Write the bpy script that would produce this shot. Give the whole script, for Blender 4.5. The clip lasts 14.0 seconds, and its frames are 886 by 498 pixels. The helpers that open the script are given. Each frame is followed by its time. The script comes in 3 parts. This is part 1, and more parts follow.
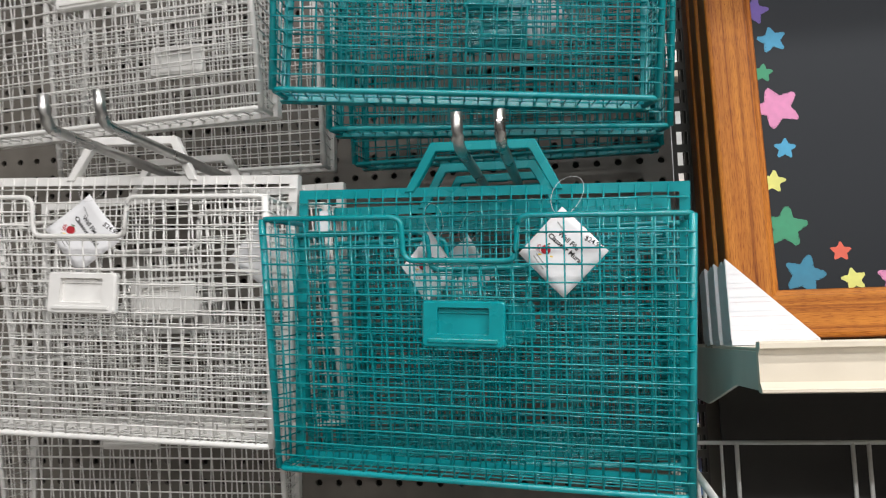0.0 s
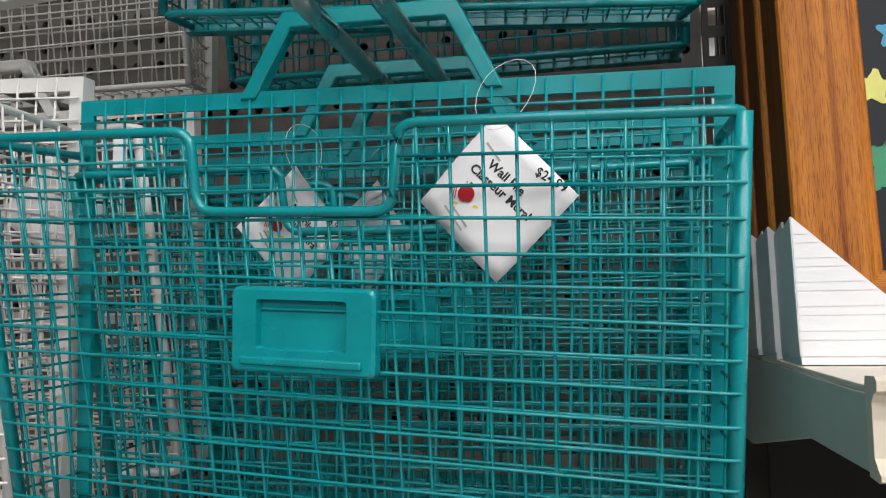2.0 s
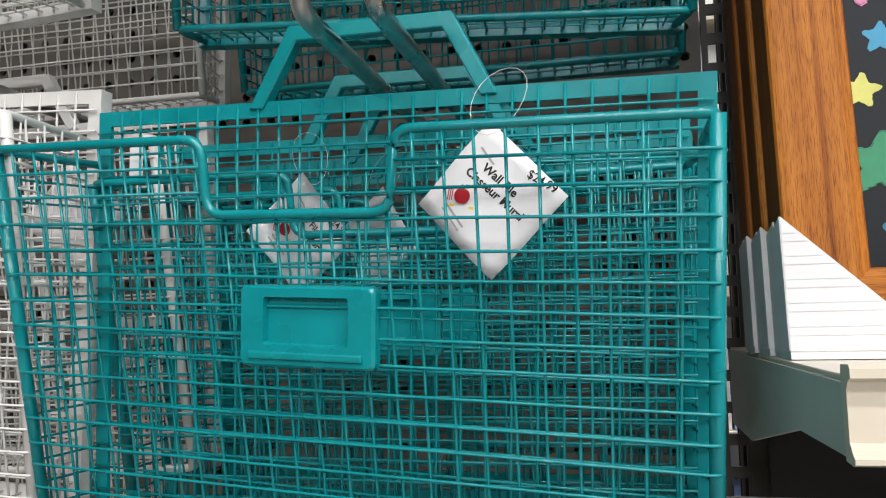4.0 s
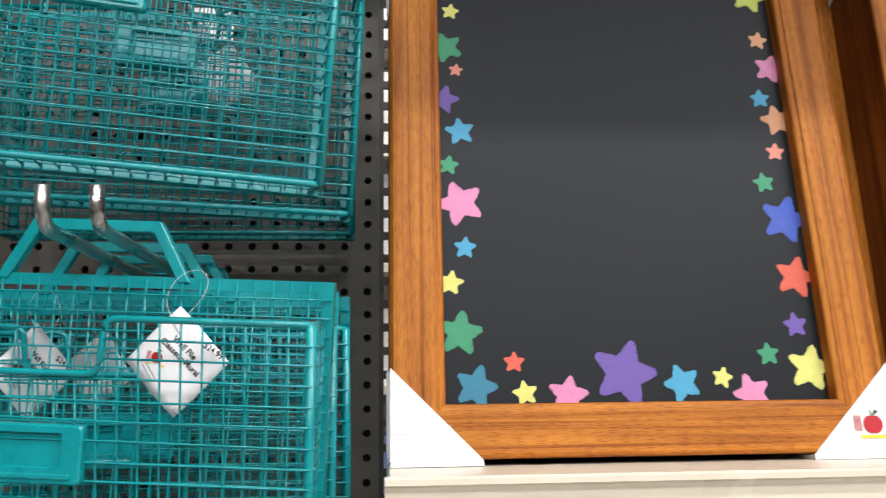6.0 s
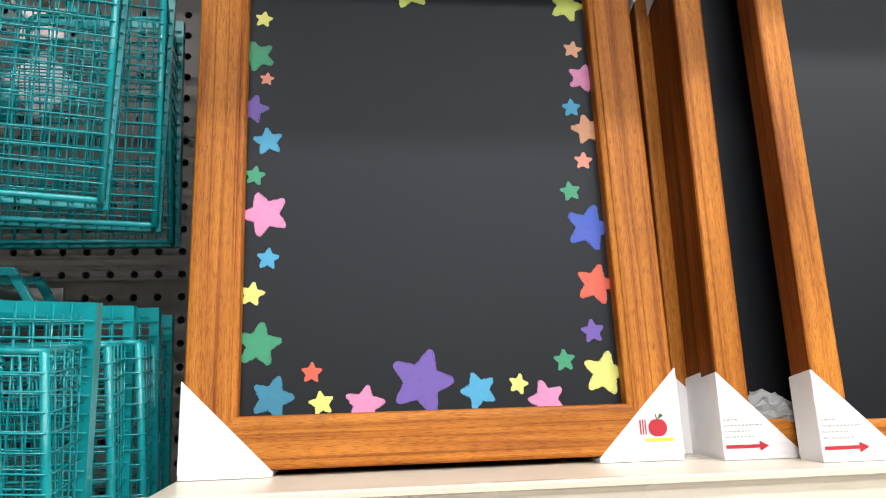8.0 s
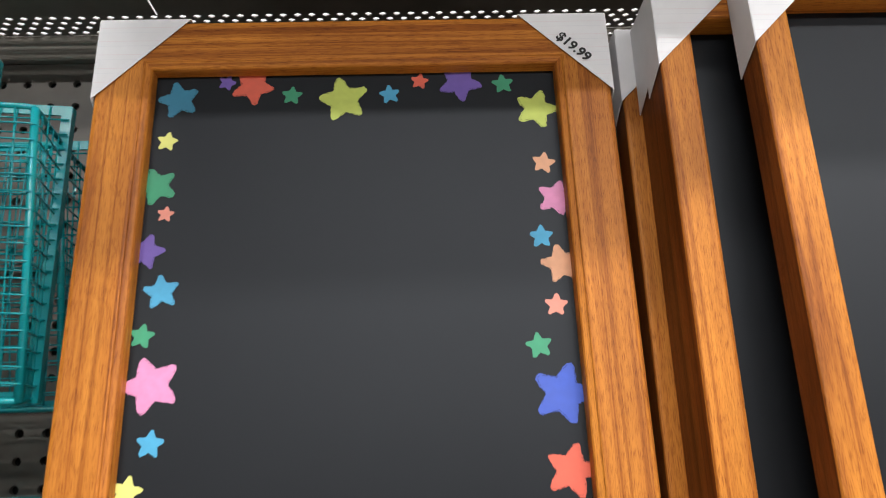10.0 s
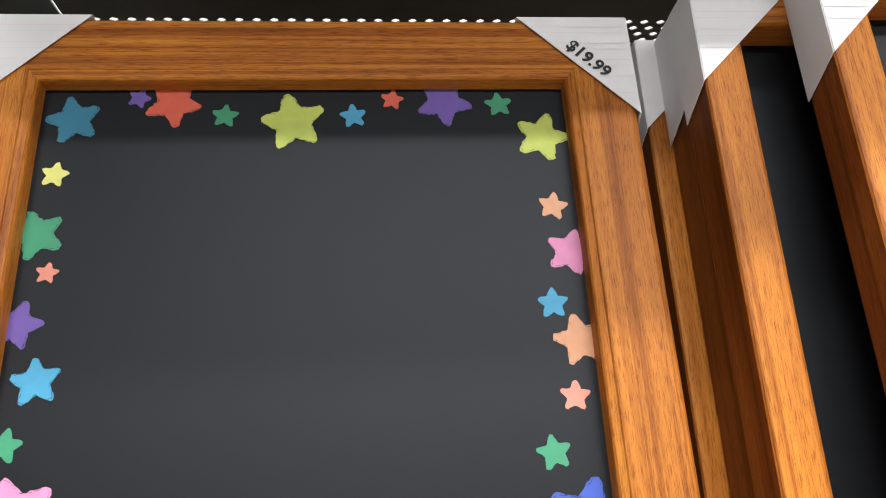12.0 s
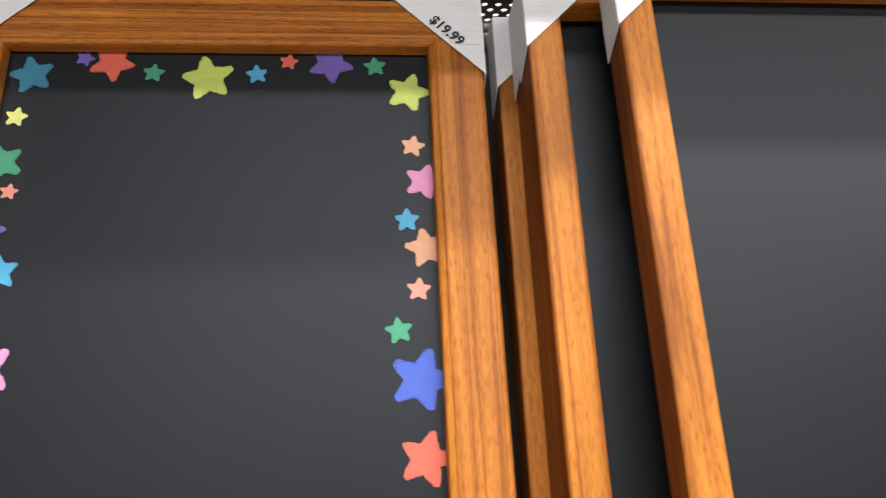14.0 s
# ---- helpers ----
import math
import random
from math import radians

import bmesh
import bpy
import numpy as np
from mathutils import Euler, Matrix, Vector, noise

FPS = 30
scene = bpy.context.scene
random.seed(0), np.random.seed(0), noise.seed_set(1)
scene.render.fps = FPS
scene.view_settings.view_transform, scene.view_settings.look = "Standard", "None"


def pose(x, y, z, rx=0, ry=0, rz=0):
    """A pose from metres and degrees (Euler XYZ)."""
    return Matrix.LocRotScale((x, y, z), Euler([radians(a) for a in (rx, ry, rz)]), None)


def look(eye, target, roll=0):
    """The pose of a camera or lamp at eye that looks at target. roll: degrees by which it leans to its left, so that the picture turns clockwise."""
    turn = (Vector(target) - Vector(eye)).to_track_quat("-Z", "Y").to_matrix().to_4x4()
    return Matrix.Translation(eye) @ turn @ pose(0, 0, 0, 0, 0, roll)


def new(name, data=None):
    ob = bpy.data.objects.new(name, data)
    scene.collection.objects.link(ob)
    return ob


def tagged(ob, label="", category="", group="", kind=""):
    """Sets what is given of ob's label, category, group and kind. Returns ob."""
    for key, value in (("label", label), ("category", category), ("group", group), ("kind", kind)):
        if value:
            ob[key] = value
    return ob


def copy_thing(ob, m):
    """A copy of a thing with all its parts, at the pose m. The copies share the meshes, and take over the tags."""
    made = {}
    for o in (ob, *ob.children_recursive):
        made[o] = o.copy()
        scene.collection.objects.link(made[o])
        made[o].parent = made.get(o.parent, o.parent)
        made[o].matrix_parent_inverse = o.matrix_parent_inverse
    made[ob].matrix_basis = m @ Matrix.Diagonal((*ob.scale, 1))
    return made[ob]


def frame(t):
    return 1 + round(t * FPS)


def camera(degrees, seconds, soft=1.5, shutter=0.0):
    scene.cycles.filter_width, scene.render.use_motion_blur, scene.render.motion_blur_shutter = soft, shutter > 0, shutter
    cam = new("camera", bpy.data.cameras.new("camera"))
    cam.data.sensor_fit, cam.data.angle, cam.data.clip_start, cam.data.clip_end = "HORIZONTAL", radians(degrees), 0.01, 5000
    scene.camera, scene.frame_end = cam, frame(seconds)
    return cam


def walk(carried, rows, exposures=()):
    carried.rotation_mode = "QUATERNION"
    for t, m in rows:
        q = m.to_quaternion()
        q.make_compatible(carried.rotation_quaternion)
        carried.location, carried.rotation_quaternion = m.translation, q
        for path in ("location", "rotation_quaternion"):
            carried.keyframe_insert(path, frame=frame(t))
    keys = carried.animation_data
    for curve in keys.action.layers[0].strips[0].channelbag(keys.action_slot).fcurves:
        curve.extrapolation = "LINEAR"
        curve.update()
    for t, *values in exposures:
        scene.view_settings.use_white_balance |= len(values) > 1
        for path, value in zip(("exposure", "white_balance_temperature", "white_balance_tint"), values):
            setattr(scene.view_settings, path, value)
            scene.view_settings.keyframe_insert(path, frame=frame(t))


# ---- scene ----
cam = camera(58.5, 14.0, soft=1.1, shutter=0.25)
PATH = [
    (0, (0.0, 0.02, 1.582), (-0.336, 1.978, 1.814), -1.4),
    (0.5, (0.016, 0.111, 1.591), (-0.284, 2.079, 1.789), -1.7),
    (1, (0.035, 0.212, 1.595), (-0.292, 2.177, 1.775), -1.3),
    (1.5, (0.04, 0.281, 1.596), (-0.335, 2.238, 1.77), -0.9),
    (2, (0.034, 0.314, 1.6), (-0.371, 2.266, 1.768), -0.9),
    (2.2, (0.032, 0.319, 1.601), (-0.374, 2.271, 1.766), -0.9),
    (4.3, (0.051, 0.288, 1.589), (-0.397, 2.226, 1.801), -1.2),
    (4.5, (0.055, 0.27, 1.582), (-0.383, 2.208, 1.811), -1.1),
    (5, (0.077, 0.216, 1.58), (-0.289, 2.162, 1.865), -0.7),
    (5.5, (0.109, 0.168, 1.609), (-0.036, 2.131, 1.963), -0.7),
    (5.7, (0.11, 0.142, 1.622), (0.12, 2.108, 1.987), -0.9),
    (6, (0.126, 0.116, 1.621), (0.265, 2.074, 2.002), -0.8),
    (6.5, (0.147, 0.082, 1.627), (0.411, 2.031, 1.99), -1.2),
    (7, (0.171, 0.064, 1.634), (0.488, 2.011, 1.962), -2.0),
    (7.2, (0.185, 0.072, 1.637), (0.508, 2.019, 1.958), -2.1),
    (9.3, (0.366, 0.121, 1.673), (0.404, 2.08, 2.079), -1.3),
    (9.5, (0.371, 0.138, 1.693), (0.41, 2.09, 2.13), -1.5),
    (10, (0.378, 0.215, 1.743), (0.444, 2.154, 2.228), -1.9),
    (10.5, (0.374, 0.295, 1.779), (0.501, 2.226, 2.285), -2.3),
    (11, (0.374, 0.34, 1.796), (0.538, 2.261, 2.327), -2.7),
    (11.5, (0.374, 0.351, 1.801), (0.551, 2.267, 2.347), -2.8),
    (12, (0.37, 0.352, 1.802), (0.545, 2.266, 2.355), -2.6),
    (12.5, (0.367, 0.351, 1.804), (0.536, 2.27, 2.344), -2.6),
    (13, (0.363, 0.34, 1.796), (0.519, 2.26, 2.333), -2.9),
    (13.5, (0.392, 0.292, 1.757), (0.537, 2.218, 2.276), -2.7),
    (14, (0.444, 0.237, 1.717), (0.632, 2.154, 2.255), -2.3),
]
EXPOSURE = [(0, -0.06), (2.2, -0.24), (4.5, 0.1), (5, 0.26), (5.5, -0.02), (6.5, 0.34), (7.2, 0.28), (9.3, 0.3), (10, 0.4), (11, 0.51), (13, 0.6), (14, 0.6)]
walk(cam, [(t, look(eye, target, roll)) for t, eye, target, roll in PATH], EXPOSURE)

# ---------------------------------------------------------------- light
world = bpy.data.worlds.new("store_air")
scene.world = world
world.use_nodes = True
world.node_tree.nodes["Background"].inputs[0].default_value = (1.0, 0.98, 0.95, 1)
world.node_tree.nodes["Background"].inputs[1].default_value = 0.075


def strip_light(name, x, y, z, length, width, watts, colour=(0.98, 0.965, 0.955)):
    lamp = bpy.data.lights.new(name, "AREA")
    lamp.shape, lamp.size, lamp.size_y, lamp.energy, lamp.color = "RECTANGLE", length, width, watts, colour
    ob = new(name, lamp)
    ob.matrix_world = pose(x, y, z)
    return ob


strip_light("aisle_strip_light", 2.0, -0.75, 3.85, 5.2, 0.14, 105)
strip_light("aisle_strip_light", 2.0, -2.05, 3.85, 5.2, 0.14, 128)
strip_light("aisle_strip_light", 1.2, -5.0, 3.85, 7.4, 0.25, 520)
strip_light("aisle_strip_light", 0.0, 1.52, 3.72, 7.0, 0.25, 190)


# ---------------------------------------------------------------- materials
def material(name, colour, rough=0.5, metal=0.0, spec=0.5):
    m = bpy.data.materials.new(name)
    m.use_nodes = True
    b = m.node_tree.nodes["Principled BSDF"]
    b.inputs["Base Color"].default_value = (*colour, 1)
    b.inputs["Roughness"].default_value = rough
    b.inputs["Metallic"].default_value = metal
    b.inputs["Specular IOR Level"].default_value = spec
    return m


def grained(name, dark, light, scale, rough=0.5, rough_span=0.12, bump=0.1, metal=0.0, stretch=(1, 1, 1), spec=0.5, coarse=0.25, detail=6, bump_distance=0.0006):
    """Two scales of variation in colour and gloss, with a fine relief."""
    m = material(name, light, rough, metal, spec)
    nt = m.node_tree
    b = nt.nodes["Principled BSDF"]
    co = nt.nodes.new("ShaderNodeTexCoord")
    mp = nt.nodes.new("ShaderNodeMapping")
    mp.inputs["Scale"].default_value = stretch
    nt.links.new(co.outputs["Object"], mp.inputs["Vector"])
    fine = nt.nodes.new("ShaderNodeTexNoise")
    fine.inputs["Scale"].default_value, fine.inputs["Detail"].default_value = scale, detail
    big = nt.nodes.new("ShaderNodeTexNoise")
    big.inputs["Scale"].default_value, big.inputs["Detail"].default_value = scale * coarse, 3
    for n in (fine, big):
        nt.links.new(mp.outputs["Vector"], n.inputs["Vector"])
    mean = nt.nodes.new("ShaderNodeMath")
    mean.operation = "MULTIPLY_ADD"
    mean.inputs[1].default_value = 0.5
    half = nt.nodes.new("ShaderNodeMath")
    half.operation = "MULTIPLY"
    half.inputs[1].default_value = 0.5
    nt.links.new(big.outputs["Fac"], half.inputs[0])
    nt.links.new(fine.outputs["Fac"], mean.inputs[0])
    nt.links.new(half.outputs[0], mean.inputs[2])
    ramp = nt.nodes.new("ShaderNodeValToRGB")
    ramp.color_ramp.elements[0].position, ramp.color_ramp.elements[1].position = 0.32, 0.68
    ramp.color_ramp.elements[0].color, ramp.color_ramp.elements[1].color = (*dark, 1), (*light, 1)
    nt.links.new(mean.outputs[0], ramp.inputs["Fac"])
    nt.links.new(ramp.outputs["Color"], b.inputs["Base Color"])
    rr = nt.nodes.new("ShaderNodeMapRange")
    rr.inputs["From Min"].default_value, rr.inputs["From Max"].default_value = 0.3, 0.7
    rr.inputs["To Min"].default_value, rr.inputs["To Max"].default_value = rough - rough_span / 2, rough + rough_span / 2
    nt.links.new(big.outputs["Fac"], rr.inputs["Value"])
    nt.links.new(rr.outputs["Result"], b.inputs["Roughness"])
    if bump:
        bp = nt.nodes.new("ShaderNodeBump")
        bp.inputs["Strength"].default_value, bp.inputs["Distance"].default_value = bump, bump_distance
        nt.links.new(fine.outputs["Fac"], bp.inputs["Height"])
        nt.links.new(bp.outputs["Normal"], b.inputs["Normal"])
    return m


def wood(name, dark, mid, light):
    """Stained veneer with cathedral streaks and short pores along the local x axis."""
    m = material(name, mid, 0.46, spec=0.17)
    nt = m.node_tree
    b = nt.nodes["Principled BSDF"]
    co = nt.nodes.new("ShaderNodeTexCoord")
    info = nt.nodes.new("ShaderNodeObjectInfo")
    shift = nt.nodes.new("ShaderNodeVectorMath")
    shift.operation = "MULTIPLY_ADD"
    shift.inputs[1].default_value = (1, 1, 1)
    off = nt.nodes.new("ShaderNodeVectorMath")
    off.operation = "SCALE"
    off.inputs[0].default_value = (7.1, 3.3, 5.7)
    nt.links.new(info.outputs["Random"], off.inputs["Scale"])
    nt.links.new(co.outputs["Object"], shift.inputs[0])
    nt.links.new(off.outputs["Vector"], shift.inputs[2])

    def tex(stretch, scale, detail, distortion=0.0):
        mp = nt.nodes.new("ShaderNodeMapping")
        mp.inputs["Scale"].default_value = stretch
        n = nt.nodes.new("ShaderNodeTexNoise")
        n.inputs["Scale"].default_value, n.inputs["Detail"].default_value, n.inputs["Distortion"].default_value = scale, detail, distortion
        nt.links.new(shift.outputs["Vector"], mp.inputs["Vector"])
        nt.links.new(mp.outputs["Vector"], n.inputs["Vector"])
        return n
    streak = tex((1.3, 62, 62), 1.5, 5, 1.3)
    pores = tex((105, 2500, 2500), 1.0, 2, 0.3)
    blotch = tex((5, 12, 12), 1.3, 3)
    lines = tex((0.9, 165, 165), 1.0, 3, 0.6)
    lr = nt.nodes.new("ShaderNodeValToRGB")
    lr.color_ramp.elements[0].position, lr.color_ramp.elements[1].position = 0.36, 0.43
    lr.color_ramp.elements[0].color, lr.color_ramp.elements[1].color = (0.66, 0.57, 0.51, 1), (1, 1, 1, 1)
    nt.links.new(lines.outputs["Fac"], lr.inputs["Fac"])
    ramp = nt.nodes.new("ShaderNodeValToRGB")
    e = ramp.color_ramp.elements
    e[0].position, e[1].position = 0.31, 0.62
    e[0].color, e[1].color = (*dark, 1), (*light, 1)
    e.new(0.42).color = (*mid, 1)
    nt.links.new(streak.outputs["Fac"], ramp.inputs["Fac"])
    pr = nt.nodes.new("ShaderNodeValToRGB")
    pr.color_ramp.elements[0].position, pr.color_ramp.elements[1].position = 0.34, 0.50
    pr.color_ramp.elements[0].color, pr.color_ramp.elements[1].color = (0.52, 0.42, 0.36, 1), (1, 1, 1, 1)
    nt.links.new(pores.outputs["Fac"], pr.inputs["Fac"])
    br = nt.nodes.new("ShaderNodeValToRGB")
    br.color_ramp.elements[0].position, br.color_ramp.elements[1].position = 0.3, 0.7
    br.color_ramp.elements[0].color, br.color_ramp.elements[1].color = (0.78, 0.74, 0.7, 1), (1.12, 1.12, 1.1, 1)
    nt.links.new(blotch.outputs["Fac"], br.inputs["Fac"])
    last = ramp.outputs["Color"]
    for other in (pr, br, lr):
        mx = nt.nodes.new("ShaderNodeMix")
        mx.data_type, mx.blend_type = "RGBA", "MULTIPLY"
        mx.inputs["Factor"].default_value = 1.0
        nt.links.new(last, mx.inputs[6])
        nt.links.new(other.outputs["Color"], mx.inputs[7])
        last = mx.outputs[2]
    nt.links.new(last, b.inputs["Base Color"])
    bp = nt.nodes.new("ShaderNodeBump")
    bp.inputs["Strength"].default_value, bp.inputs["Distance"].default_value = 0.25, 0.0004
    nt.links.new(pores.outputs["Fac"], bp.inputs["Height"])
    nt.links.new(bp.outputs["Normal"], b.inputs["Normal"])
    return m


TEAL = grained("teal_powder_coat", (0.0, 0.225, 0.25), (0.002, 0.30, 0.33), 60, 0.27, 0.1, 0.08, spec=0.6)
WHITE = grained("white_powder_coat", (0.68, 0.665, 0.64), (0.79, 0.775, 0.75), 60, 0.36, 0.1, 0.08)
CHROME = grained("worn_zinc_hook", (0.42, 0.41, 0.40), (0.62, 0.61, 0.59), 90, 0.32, 0.2, 0.05, 1.0)
PEG = grained("grey_pegboard_paint", (0.120, 0.108, 0.092), (0.170, 0.153, 0.132), 35, 0.42, 0.16, 0.12)
STEEL = grained("grey_steel_paint", (0.13, 0.12, 0.105), (0.19, 0.175, 0.155), 40, 0.4, 0.15, 0.06)
UPRIGHT = grained("dark_grey_steel_paint", (0.055, 0.051, 0.046), (0.085, 0.079, 0.071), 40, 0.4, 0.15, 0.06)
BRACKET = grained("green_grey_bracket_paint", (0.54, 0.575, 0.525), (0.63, 0.665, 0.61), 30, 0.45, 0.15, 0.06)
CREAM = grained("cream_shelf_enamel", (0.71, 0.63, 0.51), (0.79, 0.71, 0.585), 25, 0.3, 0.1, 0.04)
DARK = grained("near_black_sheet", (0.012, 0.011, 0.010), (0.022, 0.020, 0.018), 30, 0.7)
CHALK = grained("black_chalkboard_paint", (0.0052, 0.0058, 0.0068), (0.0078, 0.0086, 0.0098), 9, 0.44, 0.05, 0.06, spec=0.22)
CHALK.node_tree.nodes["Principled BSDF"].inputs["Specular Tint"].default_value = (0.87, 0.92, 1.0, 1)
WOOD = wood("honey_stained_wood", (0.28, 0.083, 0.013), (0.45, 0.153, 0.022), (0.57, 0.216, 0.032))
EDGE_WOOD = wood("darker_wood_frame_edge", (0.13, 0.035, 0.007), (0.22, 0.062, 0.012), (0.28, 0.085, 0.016))
CARD = grained("white_card", (0.76, 0.755, 0.77), (0.83, 0.825, 0.84), 45, 0.55, 0.1, 0.04)
INK = material("black_ink", (0.012, 0.012, 0.012), 0.6)
GREY_INK = material("grey_ink", (0.38, 0.38, 0.38), 0.6)
RULE_RED = material("faint_red_rule", (0.78, 0.70, 0.72), 0.6)
RULE_BLUE = material("faint_grey_rule", (0.74, 0.745, 0.77), 0.6)
RED_INK = material("red_ink", (0.42, 0.008, 0.020), 0.6)
YELLOW_INK = material("yellow_ink", (0.85, 0.62, 0.05), 0.5)
LEAF_INK = material("dark_green_ink", (0.03, 0.10, 0.02), 0.5)
NYLON = material("clear_nylon_loop", (0.75, 0.75, 0.75), 0.25)
FLOOR = grained("grey_store_floor", (0.34, 0.33, 0.31), (0.44, 0.43, 0.41), 4, 0.3)
CEIL = grained("grey_open_ceiling", (0.15, 0.15, 0.16), (0.20, 0.20, 0.21), 6, 0.8)
RACK = grained("grey_wire_coating", (0.52, 0.52, 0.51), (0.62, 0.62, 0.60), 60, 0.4, 0.1, 0.05)
STAR_PAINT = {}
for key, rgb in dict(teal_blue=(0.035, 0.24, 0.38), purple=(0.17, 0.10, 0.44), coral=(0.80, 0.13, 0.075), green=(0.045, 0.33, 0.17), lime=(0.60, 0.70, 0.13),
                     sky_blue=(0.07, 0.40, 0.66), lemon=(0.80, 0.80, 0.22), salmon=(0.84, 0.30, 0.22), peach=(0.84, 0.42, 0.24), pink=(0.82, 0.30, 0.55), indigo=(0.05, 0.11, 0.56)).items():
    STAR_PAINT[key] = grained("chalk_print_" + key, tuple(0.72 * c for c in rgb), tuple(0.86 * c for c in rgb), 160, 0.62, 0.1, 0.1)


# ---------------------------------------------------------------- mesh helpers
def mesh_of(name, bm, mat, smooth=False):
    me = bpy.data.meshes.new(name)
    bm.normal_update()
    bm.to_mesh(me)
    bm.free()
    me.materials.append(mat)
    if smooth:
        for p in me.polygons:
            p.use_smooth = True
    return me


def part(name, bm, mat, parent, label="", smooth=False):
    """One mesh object under a thing or a part."""
    ob = new(name, bm if isinstance(bm, bpy.types.Mesh) else mesh_of(name, bm, mat, smooth))
    ob.parent = parent
    if label:
        ob["label"] = label
    return ob


def thing(name, label, category, group="", at=None):
    ob = new(name)
    ob.empty_display_size = 0.02
    tagged(ob, label, category, group)
    if at is not None:
        ob.matrix_basis = at
    return ob


def structure(name, bm, mat, label, smooth=False):
    return tagged(new(name, mesh_of(name, bm, mat, smooth)), label, name.replace("_", " "), kind="structure")


def box(bm, x0, x1, y0, y1, z0, z1, bevel=0.0, segments=2):
    made = bmesh.ops.create_cube(bm, size=1.0, matrix=Matrix.Translation(((x0 + x1) / 2, (y0 + y1) / 2, (z0 + z1) / 2)) @ Matrix.Diagonal((x1 - x0, y1 - y0, z1 - z0, 1)))
    if bevel:
        edges = list({e for v in made["verts"] for e in v.link_edges})
        bmesh.ops.bevel(bm, geom=edges, offset=bevel, segments=segments, affect="EDGES", profile=0.6)
    return bm


def ring_frames(points):
    """Tangents along a polyline."""
    out = []
    for i, p in enumerate(points):
        a = points[max(i - 1, 0)]
        b = points[min(i + 1, len(points) - 1)]
        out.append((b - a).normalized())
    return out


def tube(bm, points, radius, sides=6, flat=None, close=False):
    """A rod through points. flat: (across, through) half sizes of a rectangular bar instead of a round rod."""
    points = [Vector(p) for p in points]
    tangents = ring_frames(points)
    if close:
        n = len(points)
        tangents = [(points[(i + 1) % n] - points[i - 1]).normalized() for i in range(n)]
    ref = Vector((0, 1, 0)) if abs(tangents[0].y) < 0.9 else Vector((0, 0, 1))
    rings = []
    for p, t in zip(points, tangents):
        r = ref if abs(t.dot(ref)) < 0.95 else Vector((1, 0, 0))
        u = t.cross(r).normalized()
        v = u.cross(t).normalized()
        rings.append([bm.verts.new(p + radius * (math.cos(2 * math.pi * k / sides) * u + math.sin(2 * math.pi * k / sides) * v)) for k in range(sides)])
    pairs = list(zip(rings, rings[1:])) + ([(rings[-1], rings[0])] if close else [])
    for a, b in pairs:
        for k in range(sides):
            bm.faces.new((a[k], a[(k + 1) % sides], b[(k + 1) % sides], b[k]))
    if not close:
        bm.faces.new(rings[0][::-1])
        bm.faces.new(rings[-1])
    return bm


def rounded(points, radius, steps=4):
    """A polyline with its inner corners rounded."""
    points = [Vector(p) for p in points]
    out = [points[0]]
    for a, b, c in zip(points, points[1:], points[2:]):
        r = min(radius, (a - b).length * 0.45, (c - b).length * 0.45)
        p, q = b + (a - b).normalized() * r, b + (c - b).normalized() * r
        for i in range(steps + 1):
            s = i / steps
            out.append(p * (1 - s) ** 2 + b * 2 * s * (1 - s) + q * s ** 2)
    return out + [points[-1]]


def flat_loop(bm, outer, inner, y0, y1):
    """A flat bar that runs round between two outlines of equal length in the xz plane, from y0 to y1."""
    n = len(outer)
    grid = [[bm.verts.new((x, y, z)) for x, z in line] for line, y in ((outer, y0), (inner, y0), (inner, y1), (outer, y1))]
    for i in range(n):
        j = (i + 1) % n
        for a, b in ((0, 1), (1, 2), (2, 3), (3, 0)):
            bm.faces.new((grid[a][i], grid[a][j], grid[b][j], grid[b][i]))
    return bm


def sheet(bm, outline, y0, y1):
    """A prism on an outline in the xz plane."""
    a = [bm.verts.new((x, y0, z)) for x, z in outline]
    b = [bm.verts.new((x, y1, z)) for x, z in outline]
    bm.faces.new(a)
    bm.faces.new(b[::-1])
    for i in range(len(a)):
        j = (i + 1) % len(a)
        bm.faces.new((a[j], a[i], b[i], b[j]))
    return bm


def lettering(text, size, mat, parent, m, bold=0.0, name="lettering"):
    """Flat letters as a mesh; m places them, reading along its x, upright along its y, facing its z."""
    cu = bpy.data.curves.new("text", "FONT")
    cu.body, cu.size, cu.align_x, cu.align_y, cu.offset, cu.resolution_u = text, size, "CENTER", "CENTER", bold, 3
    tmp = bpy.data.objects.new("text", cu)
    scene.collection.objects.link(tmp)
    me = bpy.data.meshes.new_from_object(tmp.evaluated_get(bpy.context.evaluated_depsgraph_get()))
    bpy.data.objects.remove(tmp)
    me.transform(m)
    me.materials.clear()
    me.materials.append(mat)
    return part(name, me, mat, parent)


FACING = Matrix(((1, 0, 0, 0), (0, 0, -1, 0), (0, 1, 0, 0), (0, 0, 0, 1)))  # from the xy plane to one that faces -y

